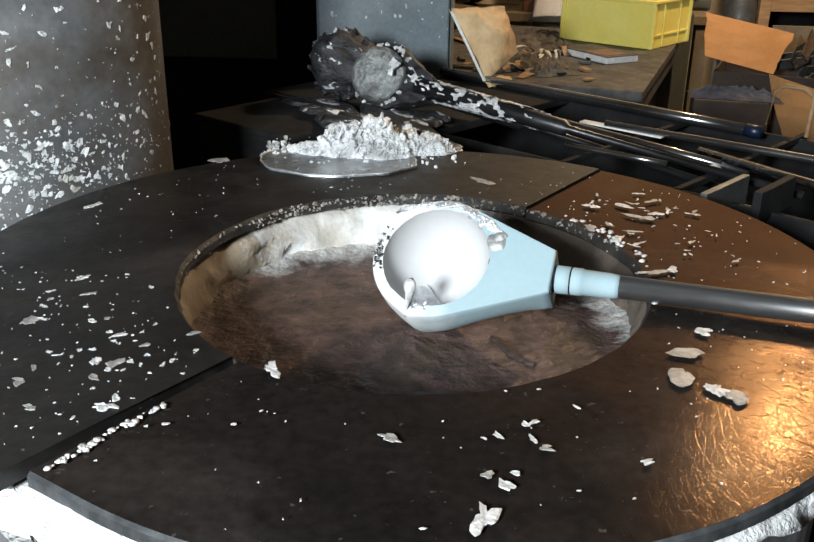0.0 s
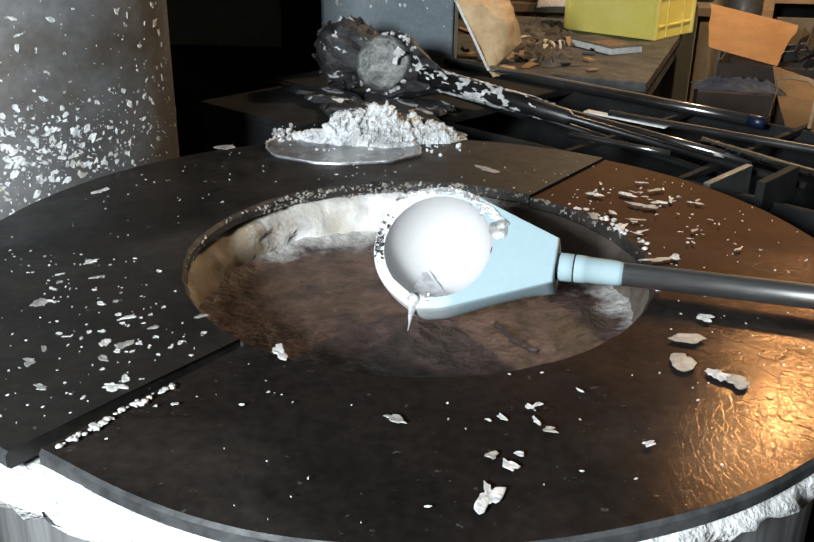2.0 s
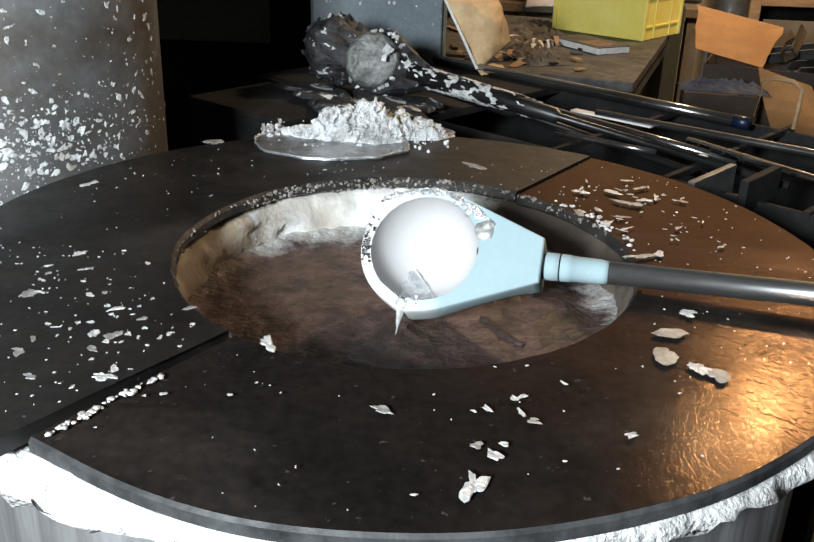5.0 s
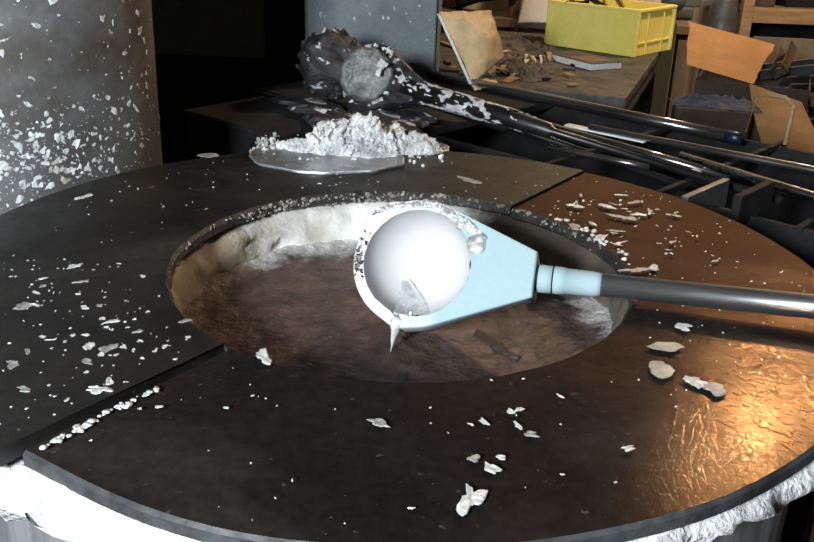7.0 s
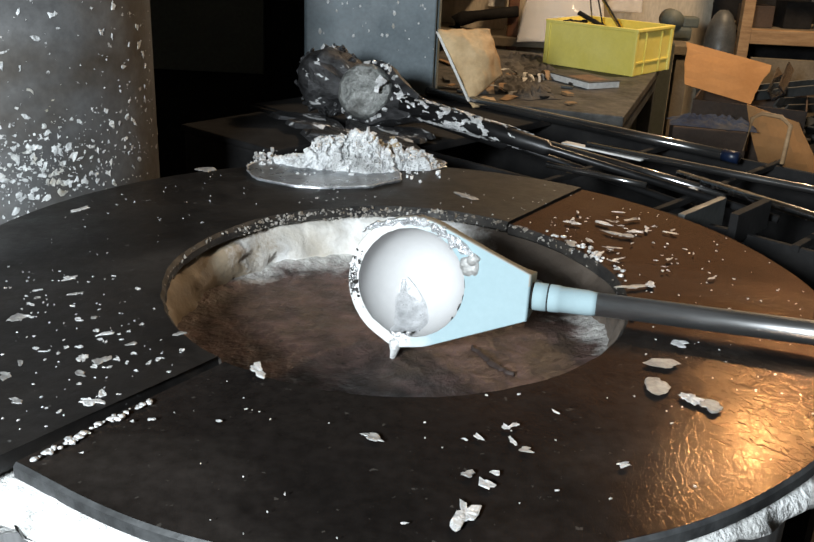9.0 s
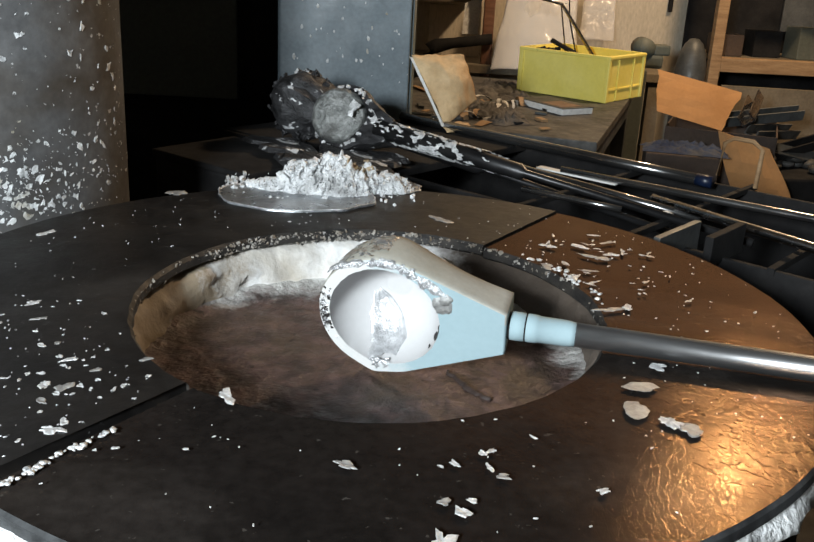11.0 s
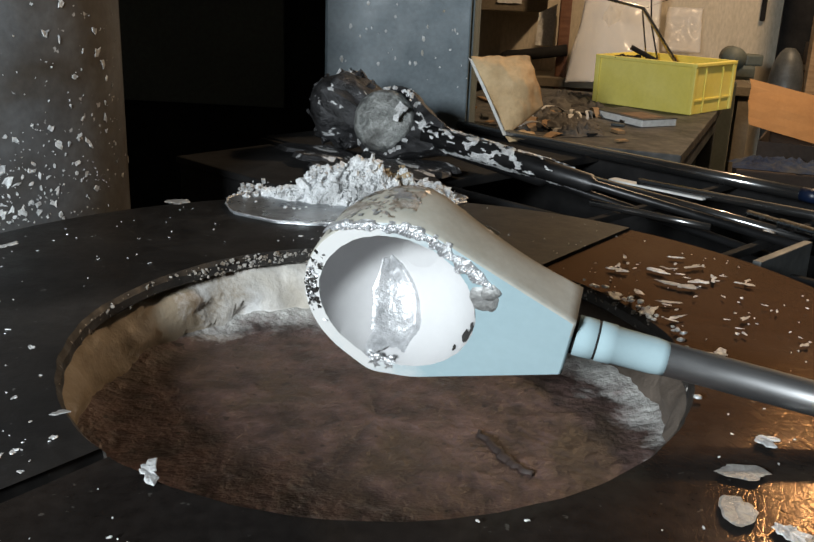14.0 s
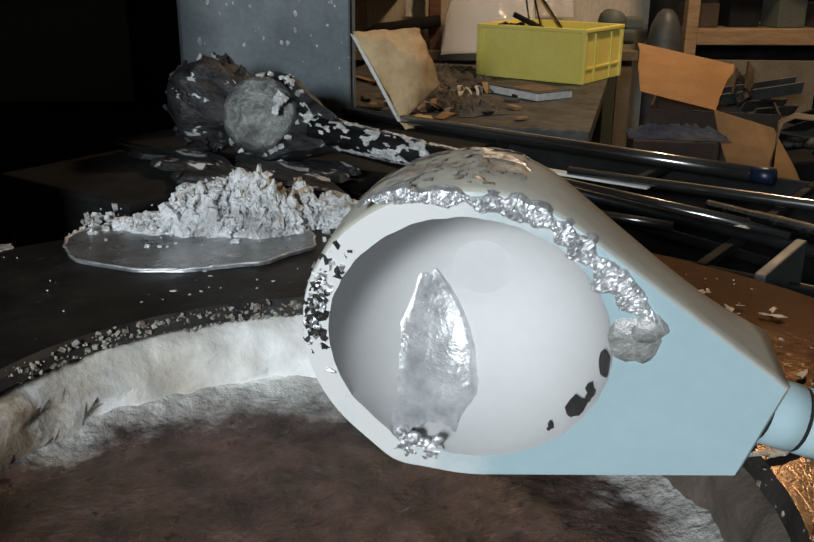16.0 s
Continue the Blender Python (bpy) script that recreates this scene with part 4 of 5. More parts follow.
while k < 2200:
    x, y = dice.uniform(-0.235, 0.10), dice.uniform(1.45, 1.63)
    h = heap_height(x, y)
    if h <= 0 and dice.random() > (0.16 if x < -0.13 and 1.50 < y < 1.58 else 0.012):
        continue
    k += 1
    big = 1.0 + 0.5 * (h > 0.012)
    tan = ((x + 0.005) / 0.022) ** 2 + ((y - 1.545) / 0.03) ** 2 < dice.uniform(0.3, 1.2)
    chunk(burnt if tan else crumbs, (x, y, TOP + 0.002 + h * dice.uniform(0.55, 0.98)), big * (0.0008 + 0.0034 * dice.random() ** 3), dice)
tagged(part("crumb", crumbs, M["heap"], pile, "loose bright white crumbs"), kind="stuff")
tagged(part("burnt_crumb", burnt, M["tan_dross"], pile, "tan and brown scorched crumbs"), kind="stuff")
part("crumbled_mass", hb, M["heap"], pile)
pd = bmesh.new()
rimv, inn = [], []
for k in range(80):
    a = 2 * math.pi * k / 80
    r = 1 + 0.10 * wob(75, 2 * math.cos(a), 2 * math.sin(a)) + 0.03 * wob(76, 9 * a)
    x, y = -0.098 + 0.130 * r * math.cos(a), 1.475 + 0.093 * r * math.sin(a)
    rimv.append([pd.verts.new((x, y, TOP + 0.0005)), pd.verts.new((x, y, TOP + 0.004)), pd.verts.new((-0.098 + (x + 0.098) * 0.97, 1.475 + (y - 1.475) * 0.97, TOP + 0.0042)),
                 pd.verts.new((-0.098 + (x + 0.098) * 0.9, 1.475 + (y - 1.475) * 0.9, TOP + 0.0022))])
for k in range(80):
    a, b = rimv[k], rimv[(k + 1) % 80]
    for j in range(3):
        pd.faces.new((a[j], b[j], b[j + 1], a[j + 1]))
pd.faces.new([c[3] for c in rimv])
ring = [v[1].co.copy() for v in rimv]
puddle = smooth(part("frozen_puddle", pd, M["puddle"], pile, "thin dark glossy puddle of frozen aluminium"))
smooth(part("puddle_rim", tube(bmesh.new(), ring + ring[:1], [0.0014 + 0.0007 * wob(79, k * 0.8) for k in range(81)], 6, False), M["alu"], puddle, "bright thin rim of the puddle"))
pd = bmesh.new()
chip(pd, pose(0.055, 1.57, TOP + 0.0005), 0.047, 0.003, 81, 26, 0.25)
ring = [v.co + Vector((0, 0, 0.001)) for v in list(pd.verts)[1:52:2]]
puddle = part("frozen_puddle", pd, M["puddle"], pile)
smooth(part("puddle_rim", tube(bmesh.new(), ring + ring[:1], 0.0014, 6, False), M["alu"], puddle))

LEFT = [(-0.29, 1.463, 14), (-0.406, 1.215, 13),
        (-0.342, 0.927, 3.6), (-0.334, 0.908, 3.5), (-0.334, 0.89, 4.0), (-0.333, 0.854, 7.2), (-0.321, 0.859, 4.3), (-0.322, 0.967, 6.4), (-0.298, 0.924, 5.1), (-0.268, 0.859, 5.3),
        (-0.256, 0.865, 3.9), (-0.242, 0.835, 3.7), (-0.231, 0.83, 4.2), (-0.209, 0.839, 2.8), (-0.256, 0.795, 3.1), (-0.244, 0.798, 2.9), (-0.283, 0.789, 3.4), (-0.273, 0.784, 2.0),
        (-0.284, 0.759, 3.9), (-0.233, 0.775, 7.0), (-0.214, 0.774, 6.6), (-0.214, 0.76, 3.5), (-0.2, 0.778, 3.7), (-0.189, 0.772, 2.2), (-0.188, 0.791, 3.3), (-0.197, 0.812, 4.6),
        (-0.168, 0.774, 3.9), (-0.162, 0.783, 3.1), (-0.223, 0.745, 5.1), (-0.216, 0.726, 2.3), (-0.258, 0.691, 5.2), (-0.19, 0.712, 4.1), (-0.196, 0.698, 8.1), (-0.286, 0.732, 5.9),
        (-0.146, 0.805, 3.4), (-0.159, 0.84, 4.7), (-0.237, 0.948, 3.6), (-0.202, 0.896, 2.0), (-0.145, 0.759, 2.0), (-0.134, 0.674, 3.1), (-0.149, 0.669, 2.0), (-0.214, 0.677, 2.0),
        (-0.078, 0.678, 2.0), (-0.217, 0.831, 2.0), (-0.231, 0.816, 2.0), (-0.175, 0.757, 2.0), (-0.202, 0.857, 2.0)]
RIGHT = [(0.128, 0.573, 13), (0.132, 0.623, 6), (0.144, 0.613, 5), (0.152, 0.628, 3), (0.14, 0.679, 4), (0.172, 0.703, 4), (0.163, 0.698, 3), (0.168, 0.675, 4), (0.178, 0.664, 4),
         (0.255, 0.651, 5), (0.128, 0.674, 3), (0.052, 0.669, 7), (-0.065, 0.772, 10), (0.309, 0.79, 15), (0.327, 0.841, 14.5), (0.337, 0.771, 9), (0.352, 0.756, 9), (0.354, 0.89, 8),
         (0.136, 1.387, 12), (0.289, 1.284, 10), (0.333, 1.289, 9), (0.353, 1.239, 12), (0.375, 1.259, 8), (0.277, 1.19, 8), (0.305, 1.148, 12), (0.357, 1.054, 9), (0.334, 1.043, 9)]
chips = random.Random(31)
REAR = [(chips.uniform(0.27, 0.44), chips.uniform(1.08, 1.36), 2.2 + 5.5 * chips.random() ** 2) for _ in range(44)]
REAR = [(x, y, mm) for x, y, mm in REAR if (x - CX) ** 2 + (y - CY) ** 2 < 0.50 ** 2 and ((x - HX) / HRX) ** 2 + ((y - HY) / HRY) ** 2 > 1.12]
for k, (x, y, mm) in enumerate(LEFT + RIGHT + REAR):
    f = bmesh.new()
    wide, deep = rng.uniform(1.0, 1.7), rng.uniform(0.6, 0.95)
    if mm > 14:
        wide, deep = 1.2, 0.80
    elif k >= len(LEFT + RIGHT):
        wide, deep = 1.7, 0.55
    chip(f, Matrix.Diagonal((wide, deep, 1, 1)), mm / 1000 * 0.95, 0.0006 if mm > 14 else 0.0004 if k >= len(LEFT + RIGHT) else 0.0005 + mm * 0.00006, 300 + k, 24 if mm > 6 else 12, 0.30 if mm > 14 else 0.75)
    ob = part("aluminium_flake", f, M["flat_alu"] if mm > 14 or (k * 7) % 5 < 2 and mm > 3 else M["flake"])
    ob.matrix_world = pose(x, y, TOP + 0.0003, 0, 0, rng.uniform(0, 180))
    tagged(ob, "splashed aluminium flake lying on the cover plate", "flake", "flakes on the cover")

# fine splashes that nobody could count
fine = bmesh.new()
k = 0
while k < 430:
    a, r = rng.uniform(0, 2 * math.pi), rng.uniform(0.3, 0.515)
    x, y = CX + r * math.cos(a), CY + r * math.sin(a)
    if ((x - HX) / (HRX + 0.01)) ** 2 + ((y - HY) / (HRY + 0.01)) ** 2 < 1:
        continue
    side = math.sin(a - SEAM) > 0
    keep = 0.8 if side and y < 1.0 else 0.32 if (not side and x > 0.2 and y > 1.0) else 0.2
    if rng.random() > keep:
        continue
    k += 1
    s = rng.uniform(0.0003, 0.0011) * (2.0 if rng.random() < 0.08 else 1)
    chip(fine, pose(x, y, TOP + 0.0004, 0, 0, rng.uniform(0, 180)) @ Matrix.Diagonal((rng.uniform(1, 2.2), 1, 1, 1)), s, 0.0008, 900 + k, 5)
# beads along the seam and round the inner rim
for k in range(70):
    f = rng.random() ** 0.8
    lump(fine, (-0.213 + 0.068 * f + rng.gauss(0, 0.002), 0.592 + 0.115 * f + rng.gauss(0, 0.002), TOP), 0.0012 + 0.0038 * rng.random() ** 2, 1200 + k, 0.4)
rim_fine = bmesh.new()
for k in range(460):
    a = radians(rng.gauss(98, 40))
    chunk(rim_fine, (HX + (HRX + 0.0012) * math.cos(a), HY + (HRY + 0.0012) * math.sin(a), TOP - rng.uniform(0.001, 0.016)), 0.0004 + 0.0014 * rng.random() ** 2, rng, 1.8)
for k in range(40):
    a = radians(rng.gauss(28, 14))
    lump(fine, (HX + (HRX + rng.uniform(0, 0.02)) * math.cos(a), HY + (HRY + rng.uniform(0, 0.02)) * math.sin(a), TOP + 0.001), rng.uniform(0.001, 0.0042), 1600 + k, 0.5)
tagged(part("rim_crust", rim_fine, M["scorch"]), "burnt silvery crust on the inner edge of the cover", "crust", kind="stuff")
tagged(part("metal_crumbs", fine, M["flake"]), "fine aluminium specks and beads scattered on the cover", "crumbs", kind="stuff")

# ---- ladle ----
M_MOUTH, MX, MZ = 0.0627, 0.0188, -0.010
BL, BW, BD, NZ = 0.154, 0.0262, 0.0505, -0.029      # the narrow end: reach, half-width, depth; height of the handle
ladle = thing("casting_ladle", Matrix(), "pouring ladle with pale blue wash on a long steel handle", "ladle")


def outline():
    """The ladle's plan: round bowl end, straight flanks to a narrow flat end."""
    R, L, W = 0.0755, BL, BW
    a0 = math.acos((R - W) / (L - MX))
    arc = [(MX + R * math.cos(t), R * math.sin(t)) for t in (-a0 - (2 * math.pi - 2 * a0) * k / 80 for k in range(81))]
    # the pouring lip stands out a little
    arc = [(x, y - 0.0035 * math.exp(-((x - 0.004) / 0.012) ** 2) if y < 0 else y) for x, y in arc]

    def line(p, q, n):
        return [(p[0] + (q[0] - p[0]) * k / n, p[1] + (q[1] - p[1]) * k / n) for k in range(1, n)]
    return [(L, -W)] + line((L, -W), arc[0], 14) + arc + line(arc[-1], (L, W), 14) + [(L, W)] + line((L, W), (L, -W), 8)


def ladle_body():
    bm = bmesh.new()
    top = outline()
    rings = []
    depth = 0.108
    n = len(top)
    for f in (0.0, 0.02, 0.12, 0.25, 0.4, 0.55, 0.7, 0.8, 0.88, 0.94, 0.98):
        k = math.sqrt(max(0.0, 1 - f ** 2.8))
        row = []
        for x, y in top:
            u = max(0.0, (x - MX) / (BL - MX))
            zz = MZ - f * (depth * (1 - u) + BD * u)
            kk = k * (1 - u) + u * (1 - 0.15 * f)
            sh = 0.985 if f == 0 else 1.0
            row.append(bm.verts.new((MX + (x - MX) * (k if x < MX else k * (1 - u) + u) * sh, y * kk * sh, zz + (0.0012 if f == 0 else 0))))
        rings.append(row)
    for a, b in zip(rings, rings[1:]):
        for k in range(n):
            f = bm.faces.new((a[k], a[(k + 1) % n], b[(k + 1) % n], b[k]))
            y = sum(v.co.y for v in f.verts) / 4
            x = sum(v.co.x for v in f.verts) / 4
            f.material_index = 2 if y > 0.012 and x < BL - 0.001 else 0
            f.smooth = True
    bm.faces.new(rings[-1])
    prev = rings[0]
    for f in (0.0, 0.03, 0.15, 0.32, 0.5, 0.66, 0.8, 0.9, 0.97):
        rr = M_MOUTH * math.sqrt(1 - f * f)
        row = []
        for x, y in top:
            v = Vector((x - MX, y)).normalized()
            lip = 0.004 * math.exp(-((x - 0.004) / 0.010) ** 2) if y < 0 else 0.0
            q = rr + lip * (1 - f) + (0.0008 * wob(90, 9 * v.x, 9 * v.y) if f < 0.1 else 0)
            row.append(bm.verts.new((MX + q * v.x, q * v.y, MZ + (0.0012 if f == 0 else -0.001) - f * 0.070)))
        for k in range(n):
            fc = bm.faces.new((prev[k], prev[(k + 1) % n], row[(k + 1) % n], row[k]))
            fc.material_index = 1 if f > 0 else 0
            fc.smooth = f > 0.03
        prev = row
    bm.faces.new(prev).material_index = 1
    return bm


body = part("bowl", ladle_body(), M["coat"], ladle, "pale blue washed bowl with a round mouth")
body.data.materials.append(M["coat_in"]), body.data.materials.append(M["coat_old"])
neck = smooth(part("neck", tube(bmesh.new(), [(x, 0, NZ) for x in (0.152, 0.1565, 0.1570, 0.1715, 0.1720, 0.1740, 0.1745, 0.186, 0.1865, 0.216, 0.221, 0.226)],
     [0.0142, 0.0142, 0.0158, 0.0158, 0.0150, 0.0150, 0.0156, 0.0154, 0.0147, 0.0142, 0.0136, 0.0131], 28), M["coat"], ladle, "pale blue washed threaded neck"))
for x0, x1, r in ((0.1545, 0.1568, 0.0150), (0.1721, 0.1738, 0.01515)):
    part("ring_groove", tube(bmesh.new(), [(x0, 0, NZ), (x1, 0, NZ)], r, 28), M["dark"], neck, "dark groove round the neck")
smooth(part("handle", tube(bmesh.new(), [(0.20, 0, NZ), (0.6, 0, NZ), (1.0, 0, NZ), (1.25, 0, NZ)], 0.0130, 28), M["handle"], ladle, "long worn steel pipe handle"))


def bowl_z(x, y):
    r2 = ((x - MX) ** 2 + y * y) / M_MOUTH ** 2
    return MZ - 0.001 - 0.070 * math.sqrt(max(0.0, 1 - r2))


def lerp_list(pts, s):
    s = s * (len(pts) - 1)
    i = min(int(s), len(pts) - 2)
    return Vector(pts[i]).lerp(Vector(pts[i + 1]), s - i)


sk = bmesh.new()
lft = [(-0.001, -0.0618), (-0.004, -0.0560), (-0.009, -0.048), (-0.013, -0.034), (-0.011, -0.008)]
rgt = [(0.029, -0.0610), (0.035, -0.0520), (0.029, -0.040), (0.018, -0.026), (-0.003, -0.007)]
g = []
for j in range(29):
    a, b = lerp_list(lft, j / 28), lerp_list(rgt, j / 28)
    row = []
    for i in range(15):
        p = a.lerp(b, i / 14)
        p += Vector((0.0016 * wob(95, j * 0.35, i), 0.0012 * wob(96, j * 0.3, i))) * (1 if i in (0, 14) or j == 28 else 0.4)
        up = 0.0010 + 0.0020 * abs(wob(97, j * 0.5, i * 0.6)) + (0.0016 if i in (12, 13) else 0) - (0.0022 if i in (0, 14) or j == 28 else 0)
        z = bowl_z(p.x, p.y)
        row.append(sk.verts.new((p.x + (MX - p.x) * up / 0.06, p.y * (1 - up / 0.06), z + up)))
    g.append(row)
for j in range(28):
    for i in range(14):
        sk.faces.new((g[j][i], g[j][i + 1], g[j + 1][i + 1], g[j + 1][i]))
smooth(part("metal_skin", sk, M["skin"], body, "tongue of frozen aluminium left in the bowl"))

rim = [(-0.043, 0.052), (-0.028, 0.061), (-0.012, 0.066), (0.007, 0.0695), (0.026, 0.071), (0.041, 0.066), (0.055, 0.058), (0.072, 0.049), (0.090, 0.040)]
cr = bmesh.new()
g = []
for i in range(221):
    s = i / 220
    p, q = lerp_list(rim, s), lerp_list(rim, min(1, s + 0.01))
    t = (lerp_list(rim, min(1, s + 0.02)) - lerp_list(rim, max(0, s - 0.02))).normalized()
    nrm = Vector((-t.y, t.x))
    wide = (0.0026 + 0.0046 * s) * (1 + 0.9 * wob(91, s * 16)) * min(1, 12 * s + 0.1, 14 * (1 - s) + 0.1)
    mid = p + nrm * 0.0022 * wob(92, s * 22)
    row = []
    for k in range(9):
        w = k / 4 - 1
        top = (1 - w * w) * 0.0020 * (0.8 + 1.6 * abs(wob(93, s * 60, k * 0.9)) + 0.9 * wob(94, s * 130, k * 1.7)) + 0.0012
        e = mid + nrm * wide * w + t * 0.0012 * wob(98, s * 90, k)
        row.append(cr.verts.new((e.x, e.y, MZ + (top if 0 < k < 8 else -0.0005))))
    g.append(row)
for a, b in zip(g, g[1:]):
    for k in range(8):
        cr.faces.new((a[k], b[k], b[k + 1], a[k + 1]))
part("metal_crust", cr, M["alu"], body, "bright crumbly metal crust along the rim")
cr = bmesh.new()
chip(cr, pose(0.084, 0.028, MZ + 0.0008, 0, 0, 30), 0.0125, 0.003, 2201, 22, 0.22)
chip(cr, pose(0.088, 0.035, MZ + 0.0010, 0, 0, 80), 0.008, 0.003, 2207, 16, 0.3)
for f in cr.faces:
    f.smooth = True
part("metal_blob", cr, M["flat_alu"], body, "smooth grey blob of frozen metal beside the mouth")
cr = bmesh.new()
for k in range(70):
    lump(cr, (0.010 + dice.gauss(0, 0.006), -0.0655 + dice.gauss(0, 0.0022), MZ - 0.0008), dice.uniform(0.0014, 0.0040), 2400 + k, 0.6, 2)
part("lip_bead", cr, M["alu"], body, "bright bead of metal on the pouring lip")
for name, mname, label in (("dark_crust", "edge", "dark burnt crust on the rim"), ("rim_metal", "alu", "bright specks of metal in the crust")):
    cr = bmesh.new()
    for k in range(110 if mname == "edge" else 70):
        a = math.pi * dice.gauss(1.02, 0.055)
        q = dice.uniform(0.0645, 0.0752)
        chunk(cr, (MX + q * math.cos(a), q * math.sin(a), MZ + 0.0002 - (dice.uniform(0, 0.012) if q > 0.0735 else 0)), dice.uniform(0.0008, 0.0024), dice, 0.5)
    tagged(part(name, cr, M[mname], body, label), kind="stuff")
for k, (a, r) in enumerate(((1.885, 0.0065), (1.94, 0.004), (2.03, 0.0065), (1.80, 0.002))):
    cr = bmesh.new()
    chip(cr, pose(MX + 0.0615 * math.cos(math.pi * a), 0.0615 * math.sin(math.pi * a), MZ - 0.0075, 0, 0, math.degrees(math.pi * a)) @ pose(0, 0, 0, 0, -70, 0), r, 0.0009, 2600 + k, 11, 0.6)
    part("burnt_patch", cr, M["edge"], body, "dark patch where the wash has flaked off")
def flank(x, z, up):
    u = max(0.0, (x - MX) / (BL - MX))
    f = min(0.985, (MZ - z) / (0.108 * (1 - u) + BD * u))
    k = math.sqrt(1 - f ** 2.8)
    k = k * (1 - u) + u * (1 - 0.15 * f) if x > MX else k
    half = math.sqrt(0.0755 ** 2 - min(0, x - MX) ** 2) if x < MX else 0.0755 - (0.0755 - BW) * u
    return Vector((MX + (x - MX) * (k if x < MX else 1), half * k + up, z + 0.5 * up))


for layer, (mname, cut, sd) in enumerate((("scorch", 0.10, 120), ("alu", 0.36, 130))):
    cr = bmesh.new()
    g = [[cr.verts.new(flank(-0.050 + 0.13 * i / 110, -0.014 - 0.085 * j / 70, 0.0006 + 0.0004 * layer + 0.0010 * abs(wob(sd, i * 0.2, j * 0.2)))) for i in range(111)] for j in range(71)]
    for j in range(70):
        for i in range(110):
            x, z = i / 110, j / 70
            if wob(sd + 1, i * 0.07, j * 0.09) + 0.5 * wob(sd + 2, i * 0.25, j * 0.3) + 0.5 * math.exp(-((x - 0.42) / 0.3) ** 2 - ((z - 0.45) / 0.4) ** 2) - 0.28 > cut:
                cr.faces.new((g[j][i], g[j][i + 1], g[j + 1][i + 1], g[j + 1][i]))
    for v in [v for v in cr.verts if not v.link_faces]:
        cr.verts.remove(v)
    tagged(part("flank_dross", cr, M[mname], body, "brown and silver dross on the flank"), kind="stuff")

# old encrusted ladles on the trough share the pattern
for m, label in ((pose(-0.10, 2.07, 0.937, 62, 4, -38), "old ladle filled and crusted with frozen aluminium"),
                 (pose(-0.175, 2.19, 0.925, -115, 8, -32), "old blackened ladle lying behind another ladle")):
    old = thing("old_ladle", m, label, "ladle", "old ladles on the trough")
    bm = bmesh.new()
    bm.from_mesh(body.data)
    for v in bm.verts:
        v.co += v.co.normalized() * 0.007 * wob(101, *(26 * v.co))
    for f in bm.faces:
        f.material_index = 0
    bowl = part("bowl", bm, M["crusted"], old)
    smooth(part("handle", tube(bmesh.new(), [(0.12, 0, -0.022), (0.3, 0, -0.024), (0.49, 0, -0.027), (0.50, 0, -0.027), (0.95, 0, -0.04)], [0.022, 0.019, 0.016, 0.0075, 0.0070], 18), M["black_pipe"], old, "sooty black pipe handle"))
    bm = bmesh.new()
    if "frozen" in label:
        # the frozen plug stands out of the mouth, tipped towards the handle
        tip = Matrix.Translation((MX - 0.004, 0, MZ + 0.010)) @ pose(0, 0, 0, 0, 27, 0)
        rings, n = [], 48
        for r, z in ((0.064, -0.034), (0.063, -0.010), (0.058, 0.004), (0.050, 0.007), (0.038, 0.005), (0.034, 0.008), (0.022, 0.006), (0.010, 0.008)):
            rings.append([bm.verts.new(tip @ Vector((r * (1 + 0.05 * wob(103, 2 * math.cos(a), 2 * math.sin(a), r * 40)) * math.cos(a), r * math.sin(a), z + 0.0022 * wob(104, 90 * r * math.cos(a), 90 * r * math.sin(a))))) for a in (2 * math.pi * k / n for k in range(n))])
        for u, v in zip(rings, rings[1:]):
            for k in range(n):
                bm.faces.new((u[k], u[(k + 1) % n], v[(k + 1) % n], v[k]))
        bm.faces.new(rings[-1])
        smooth(part("frozen_plug", bm, M["plug"], bowl, "round plug of frozen grey aluminium"))
        # bright metal clinging in patches to the neck and the handle
        bm = bmesh.new()
        nx, na = 230, 60
        gr = []
        for i in range(nx + 1):
            x = 0.05 + 0.40 * i / nx
            rad = 0.0222 - 0.0045 * max(0, x - 0.12) / 0.3 if x > 0.12 else 0.0222 + 0.045 * (0.12 - x) / 0.07
            gr.append([bm.verts.new((x, (rad + 0.0014 + 0.0028 * abs(wob(160, 90 * x, 0.5 * j))) * math.cos(2 * math.pi * j / na), -0.022 + (rad * (0.6 if x < 0.12 else 1) + 0.0014 + 0.0028 * abs(wob(161, 90 * x, 0.5 * j))) * math.sin(2 * math.pi * j / na))) for j in range(na)])
        for i in range(nx):
            x = 0.05 + 0.40 * i / nx
            for j in range(na):
                want = wob(162, 26 * x, 0.11 * j) + 0.7 * wob(163, 75 * x, 0.35 * j) + 0.30 * math.cos(2 * math.pi * j / na + 1.4) + 0.38 * math.exp(-((x - 0.27) / 0.08) ** 2)
                if want > 0.06 + 0.35 * max(0, x - 0.33) / 0.1:
                    bm.faces.new((gr[i][j], gr[i][(j + 1) % na], gr[i + 1][(j + 1) % na], gr[i + 1][j]))
        for v in [v for v in bm.verts if not v.link_faces]:
            bm.verts.remove(v)
        tagged(part("metal_crust", bm, M["flake"], old, "bright metal clinging in patches to the handle"), kind="stuff")
        bm = bmesh.new()
        for k in range(150):
            a = rng.uniform(0, 2 * math.pi)
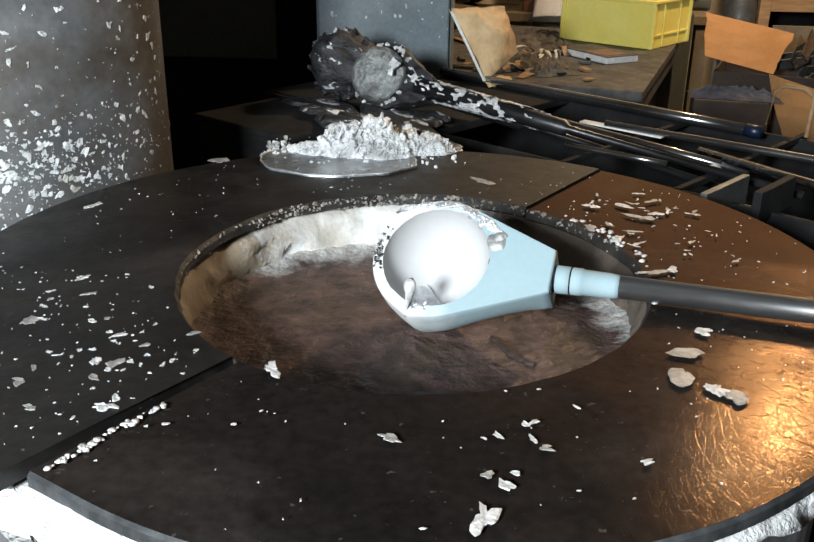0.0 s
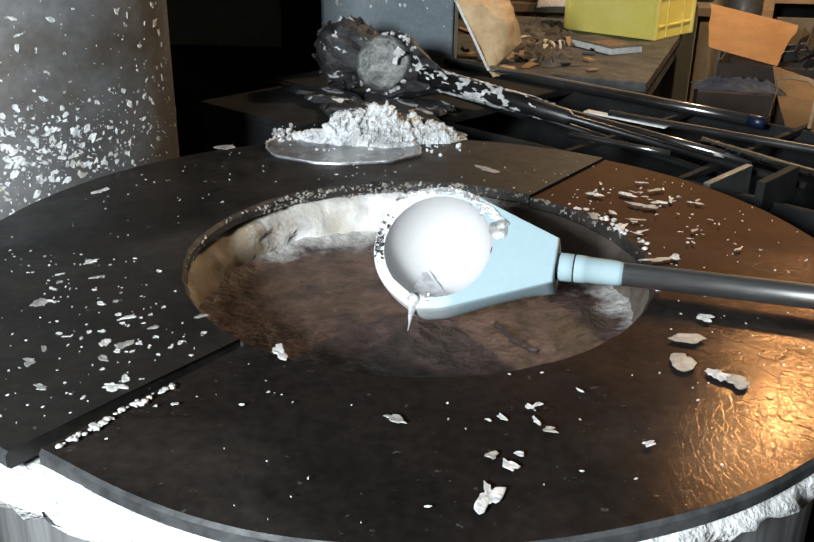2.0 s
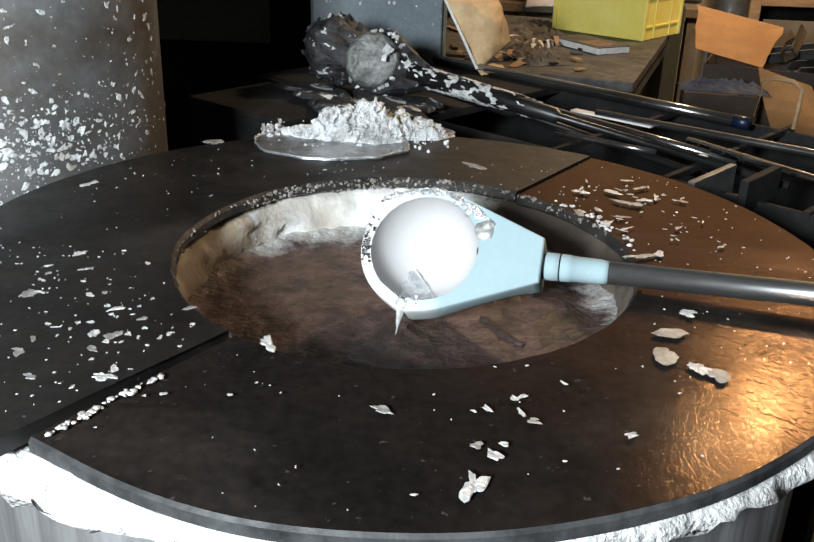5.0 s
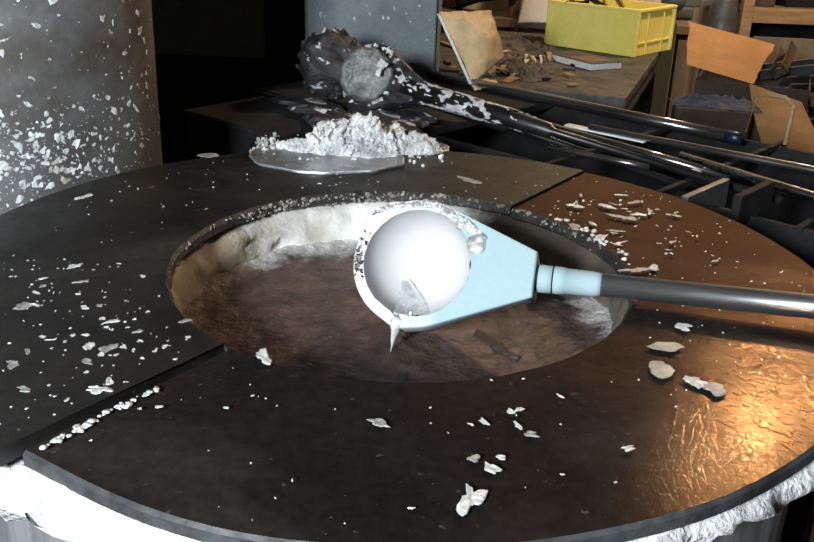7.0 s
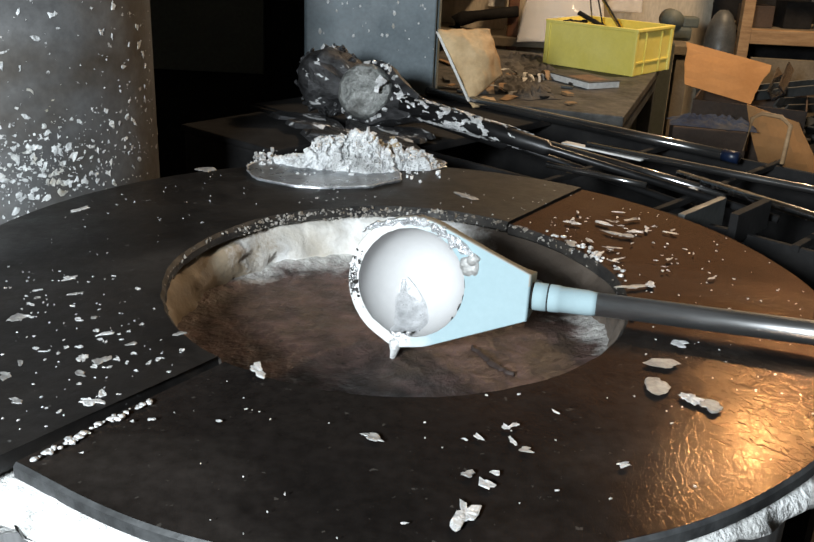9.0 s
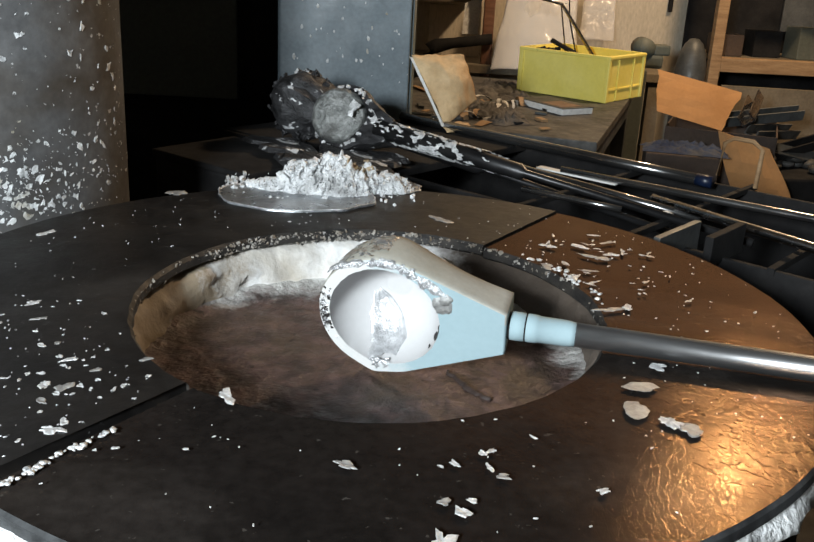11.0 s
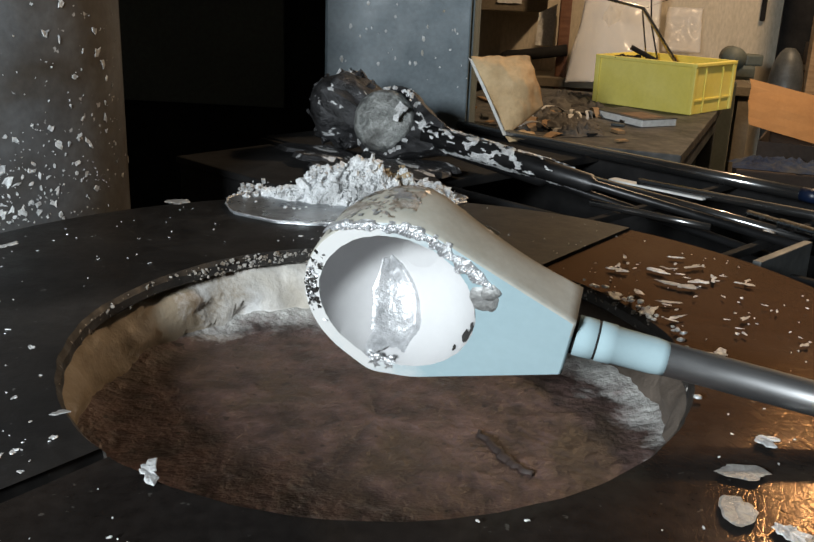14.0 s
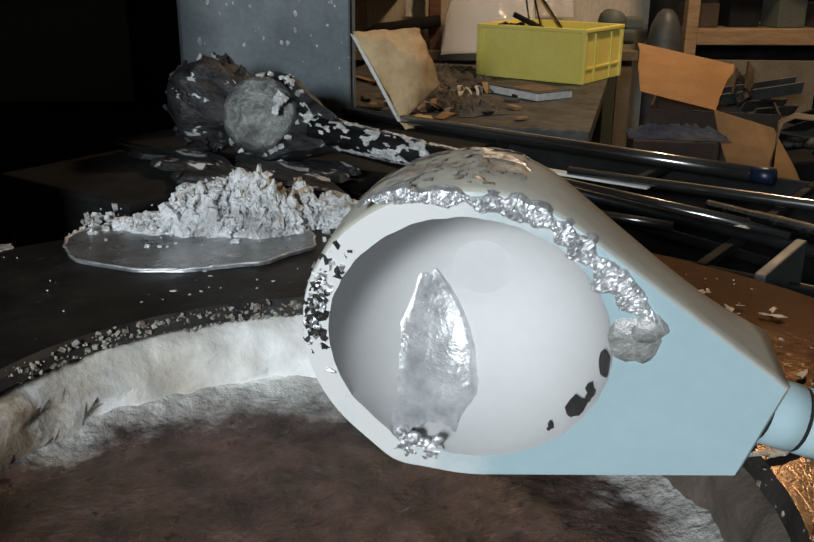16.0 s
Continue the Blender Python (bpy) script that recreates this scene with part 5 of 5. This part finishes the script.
            chunk(bm, (MX + 0.074 * math.cos(a), 0.070 * math.sin(a), MZ - rng.uniform(-0.004, 0.03)), rng.uniform(0.002, 0.007), dice, 0.5)
        tagged(part("rim_crust", bm, M["flake"], bowl, "bright broken crust round the mouth"), kind="stuff")
    else:
        for k in range(90):
            a = rng.uniform(0, 2 * math.pi)
            chunk(bm, (MX + 0.074 * math.cos(a), 0.074 * math.sin(a), MZ - rng.uniform(0, 0.06)), rng.uniform(0.003, 0.011), dice, 0.5)
        tagged(part("crust", bm, M["crusted"], bowl, "dark flaking crust"), kind="stuff")

# scale and slag plates heaped by the old ladles
for k, (x, y, z, s) in enumerate(((-0.16, 1.95, 0.862, 0.075), (-0.05, 1.93, 0.866, 0.06), (-0.22, 2.02, 0.866, 0.06), (0.04, 1.93, 0.868, 0.045), (-0.12, 1.90, 0.866, 0.05), (-0.01, 1.87, 0.864, 0.05))):
    sl = bmesh.new()
    chip(sl, Matrix.Diagonal((1.5, 0.8, 1, 1)), s, 0.012, 3400 + k, 15, 0.7)
    ob = part("slag_plate", sl, M["crusted"])
    ob.matrix_world = pose(x, y, z, 4 * wob(k, 0.4), 4 * wob(k, 2.4), -40 + 60 * wob(k, 4.5))
    tagged(ob, "dark silvery plate of slag on the trough", "slag", "slag on the trough")

# the metal running from the lip
drip = thing("metal_drip", Matrix(), "thin bright thread of metal dripping from the lip", "drip")
tongue = tube(bmesh.new(), [(0.0006, 0.003, 0.006), (0.0004, 0.001, 0.002), (0.0012, 0, -0.004), (0.0002, 0, -0.011), (-0.0014, 0, -0.018), (-0.0020, 0, -0.024), (-0.0034, 0, -0.030), (-0.0046, 0, -0.040)], [0.0040, 0.0066, 0.0070, 0.0052, 0.0036, 0.0022, 0.0011, 0.0006], 14)
for v in tongue.verts:
    v.co += Vector((0.0014 * wob(150, 220 * v.co.x, 160 * v.co.z), 0, 0.0016 * wob(151, 300 * v.co.x, 120 * v.co.z)))
smooth(part("thread", tongue, M["flake"], drip))

LADLE = [
    (0.0, 0.057, 1.013, 0.929, 40.7, -1.0, -15.6),
    (2.0, 0.054, 0.993, 0.932, 45.2, -0.9, -13.7),
    (4.0, 0.054, 0.986, 0.927, 48.1, -1.4, -13.3),
    (7.0, 0.050, 0.981, 0.924, 55.0, -1.7, -11.8),
    (9.0, 0.048, 0.974, 0.916, 78.5, -1.1, -13.8),
    (11.5, 0.048, 0.951, 0.905, 105.4, -0.4, -12.4),
    (12.0, 0.048, 0.945, 0.907, 102.5, -0.6, -10.8),
    (12.5, 0.048, 0.939, 0.903, 105.0, -0.7, -10.2),
    (13.0, 0.048, 0.931, 0.902, 107.1, -0.6, -9.3),
    (13.5, 0.048, 0.922, 0.908, 109.2, 0.6, -7.0),
    (14.0, 0.055, 0.921, 0.971, 109.0, 9.1, -6.7),
    (14.5, 0.097, 0.906, 1.009, 104.8, 12.6, -7.0),
    (15.0, 0.105, 0.915, 1.029, 103.0, 16.6, -8.1),
    (15.5, 0.103, 0.917, 1.034, 100.4, 16.3, -9.0),
    (16.0, 0.105, 0.922, 1.029, 101.0, 15.0, -9.5),
]
# how far the thread hangs below the lip
HANG = {0.0: 0.034, 0.4: 0.012, 2.0: 0.006, 4.0: 0.004, 7.0: 0.002, 9.0: 0.0}


def motions():
    walk(ladle, [(t, pose(*p)) for t, *p in LADLE])
    rows = []
    for t, hang in HANG.items():
        p = next((row[1:] for row in LADLE if row[0] == t), LADLE[0][1:])
        q = pose(*p) @ Vector((0.0045, -0.0725, -0.011))
        rows.append((t, pose(q.x, q.y, q.z + hang)))
    end = rows[-1][1].translation
    rows += [(9.4, pose(end.x, end.y, end.z - 0.004)), (9.7, pose(end.x, end.y, 0.80)), (10.2, pose(end.x, end.y, 0.79)), (16.0, pose(end.x, end.y, 0.79))]
    walk(drip, rows)


motions()
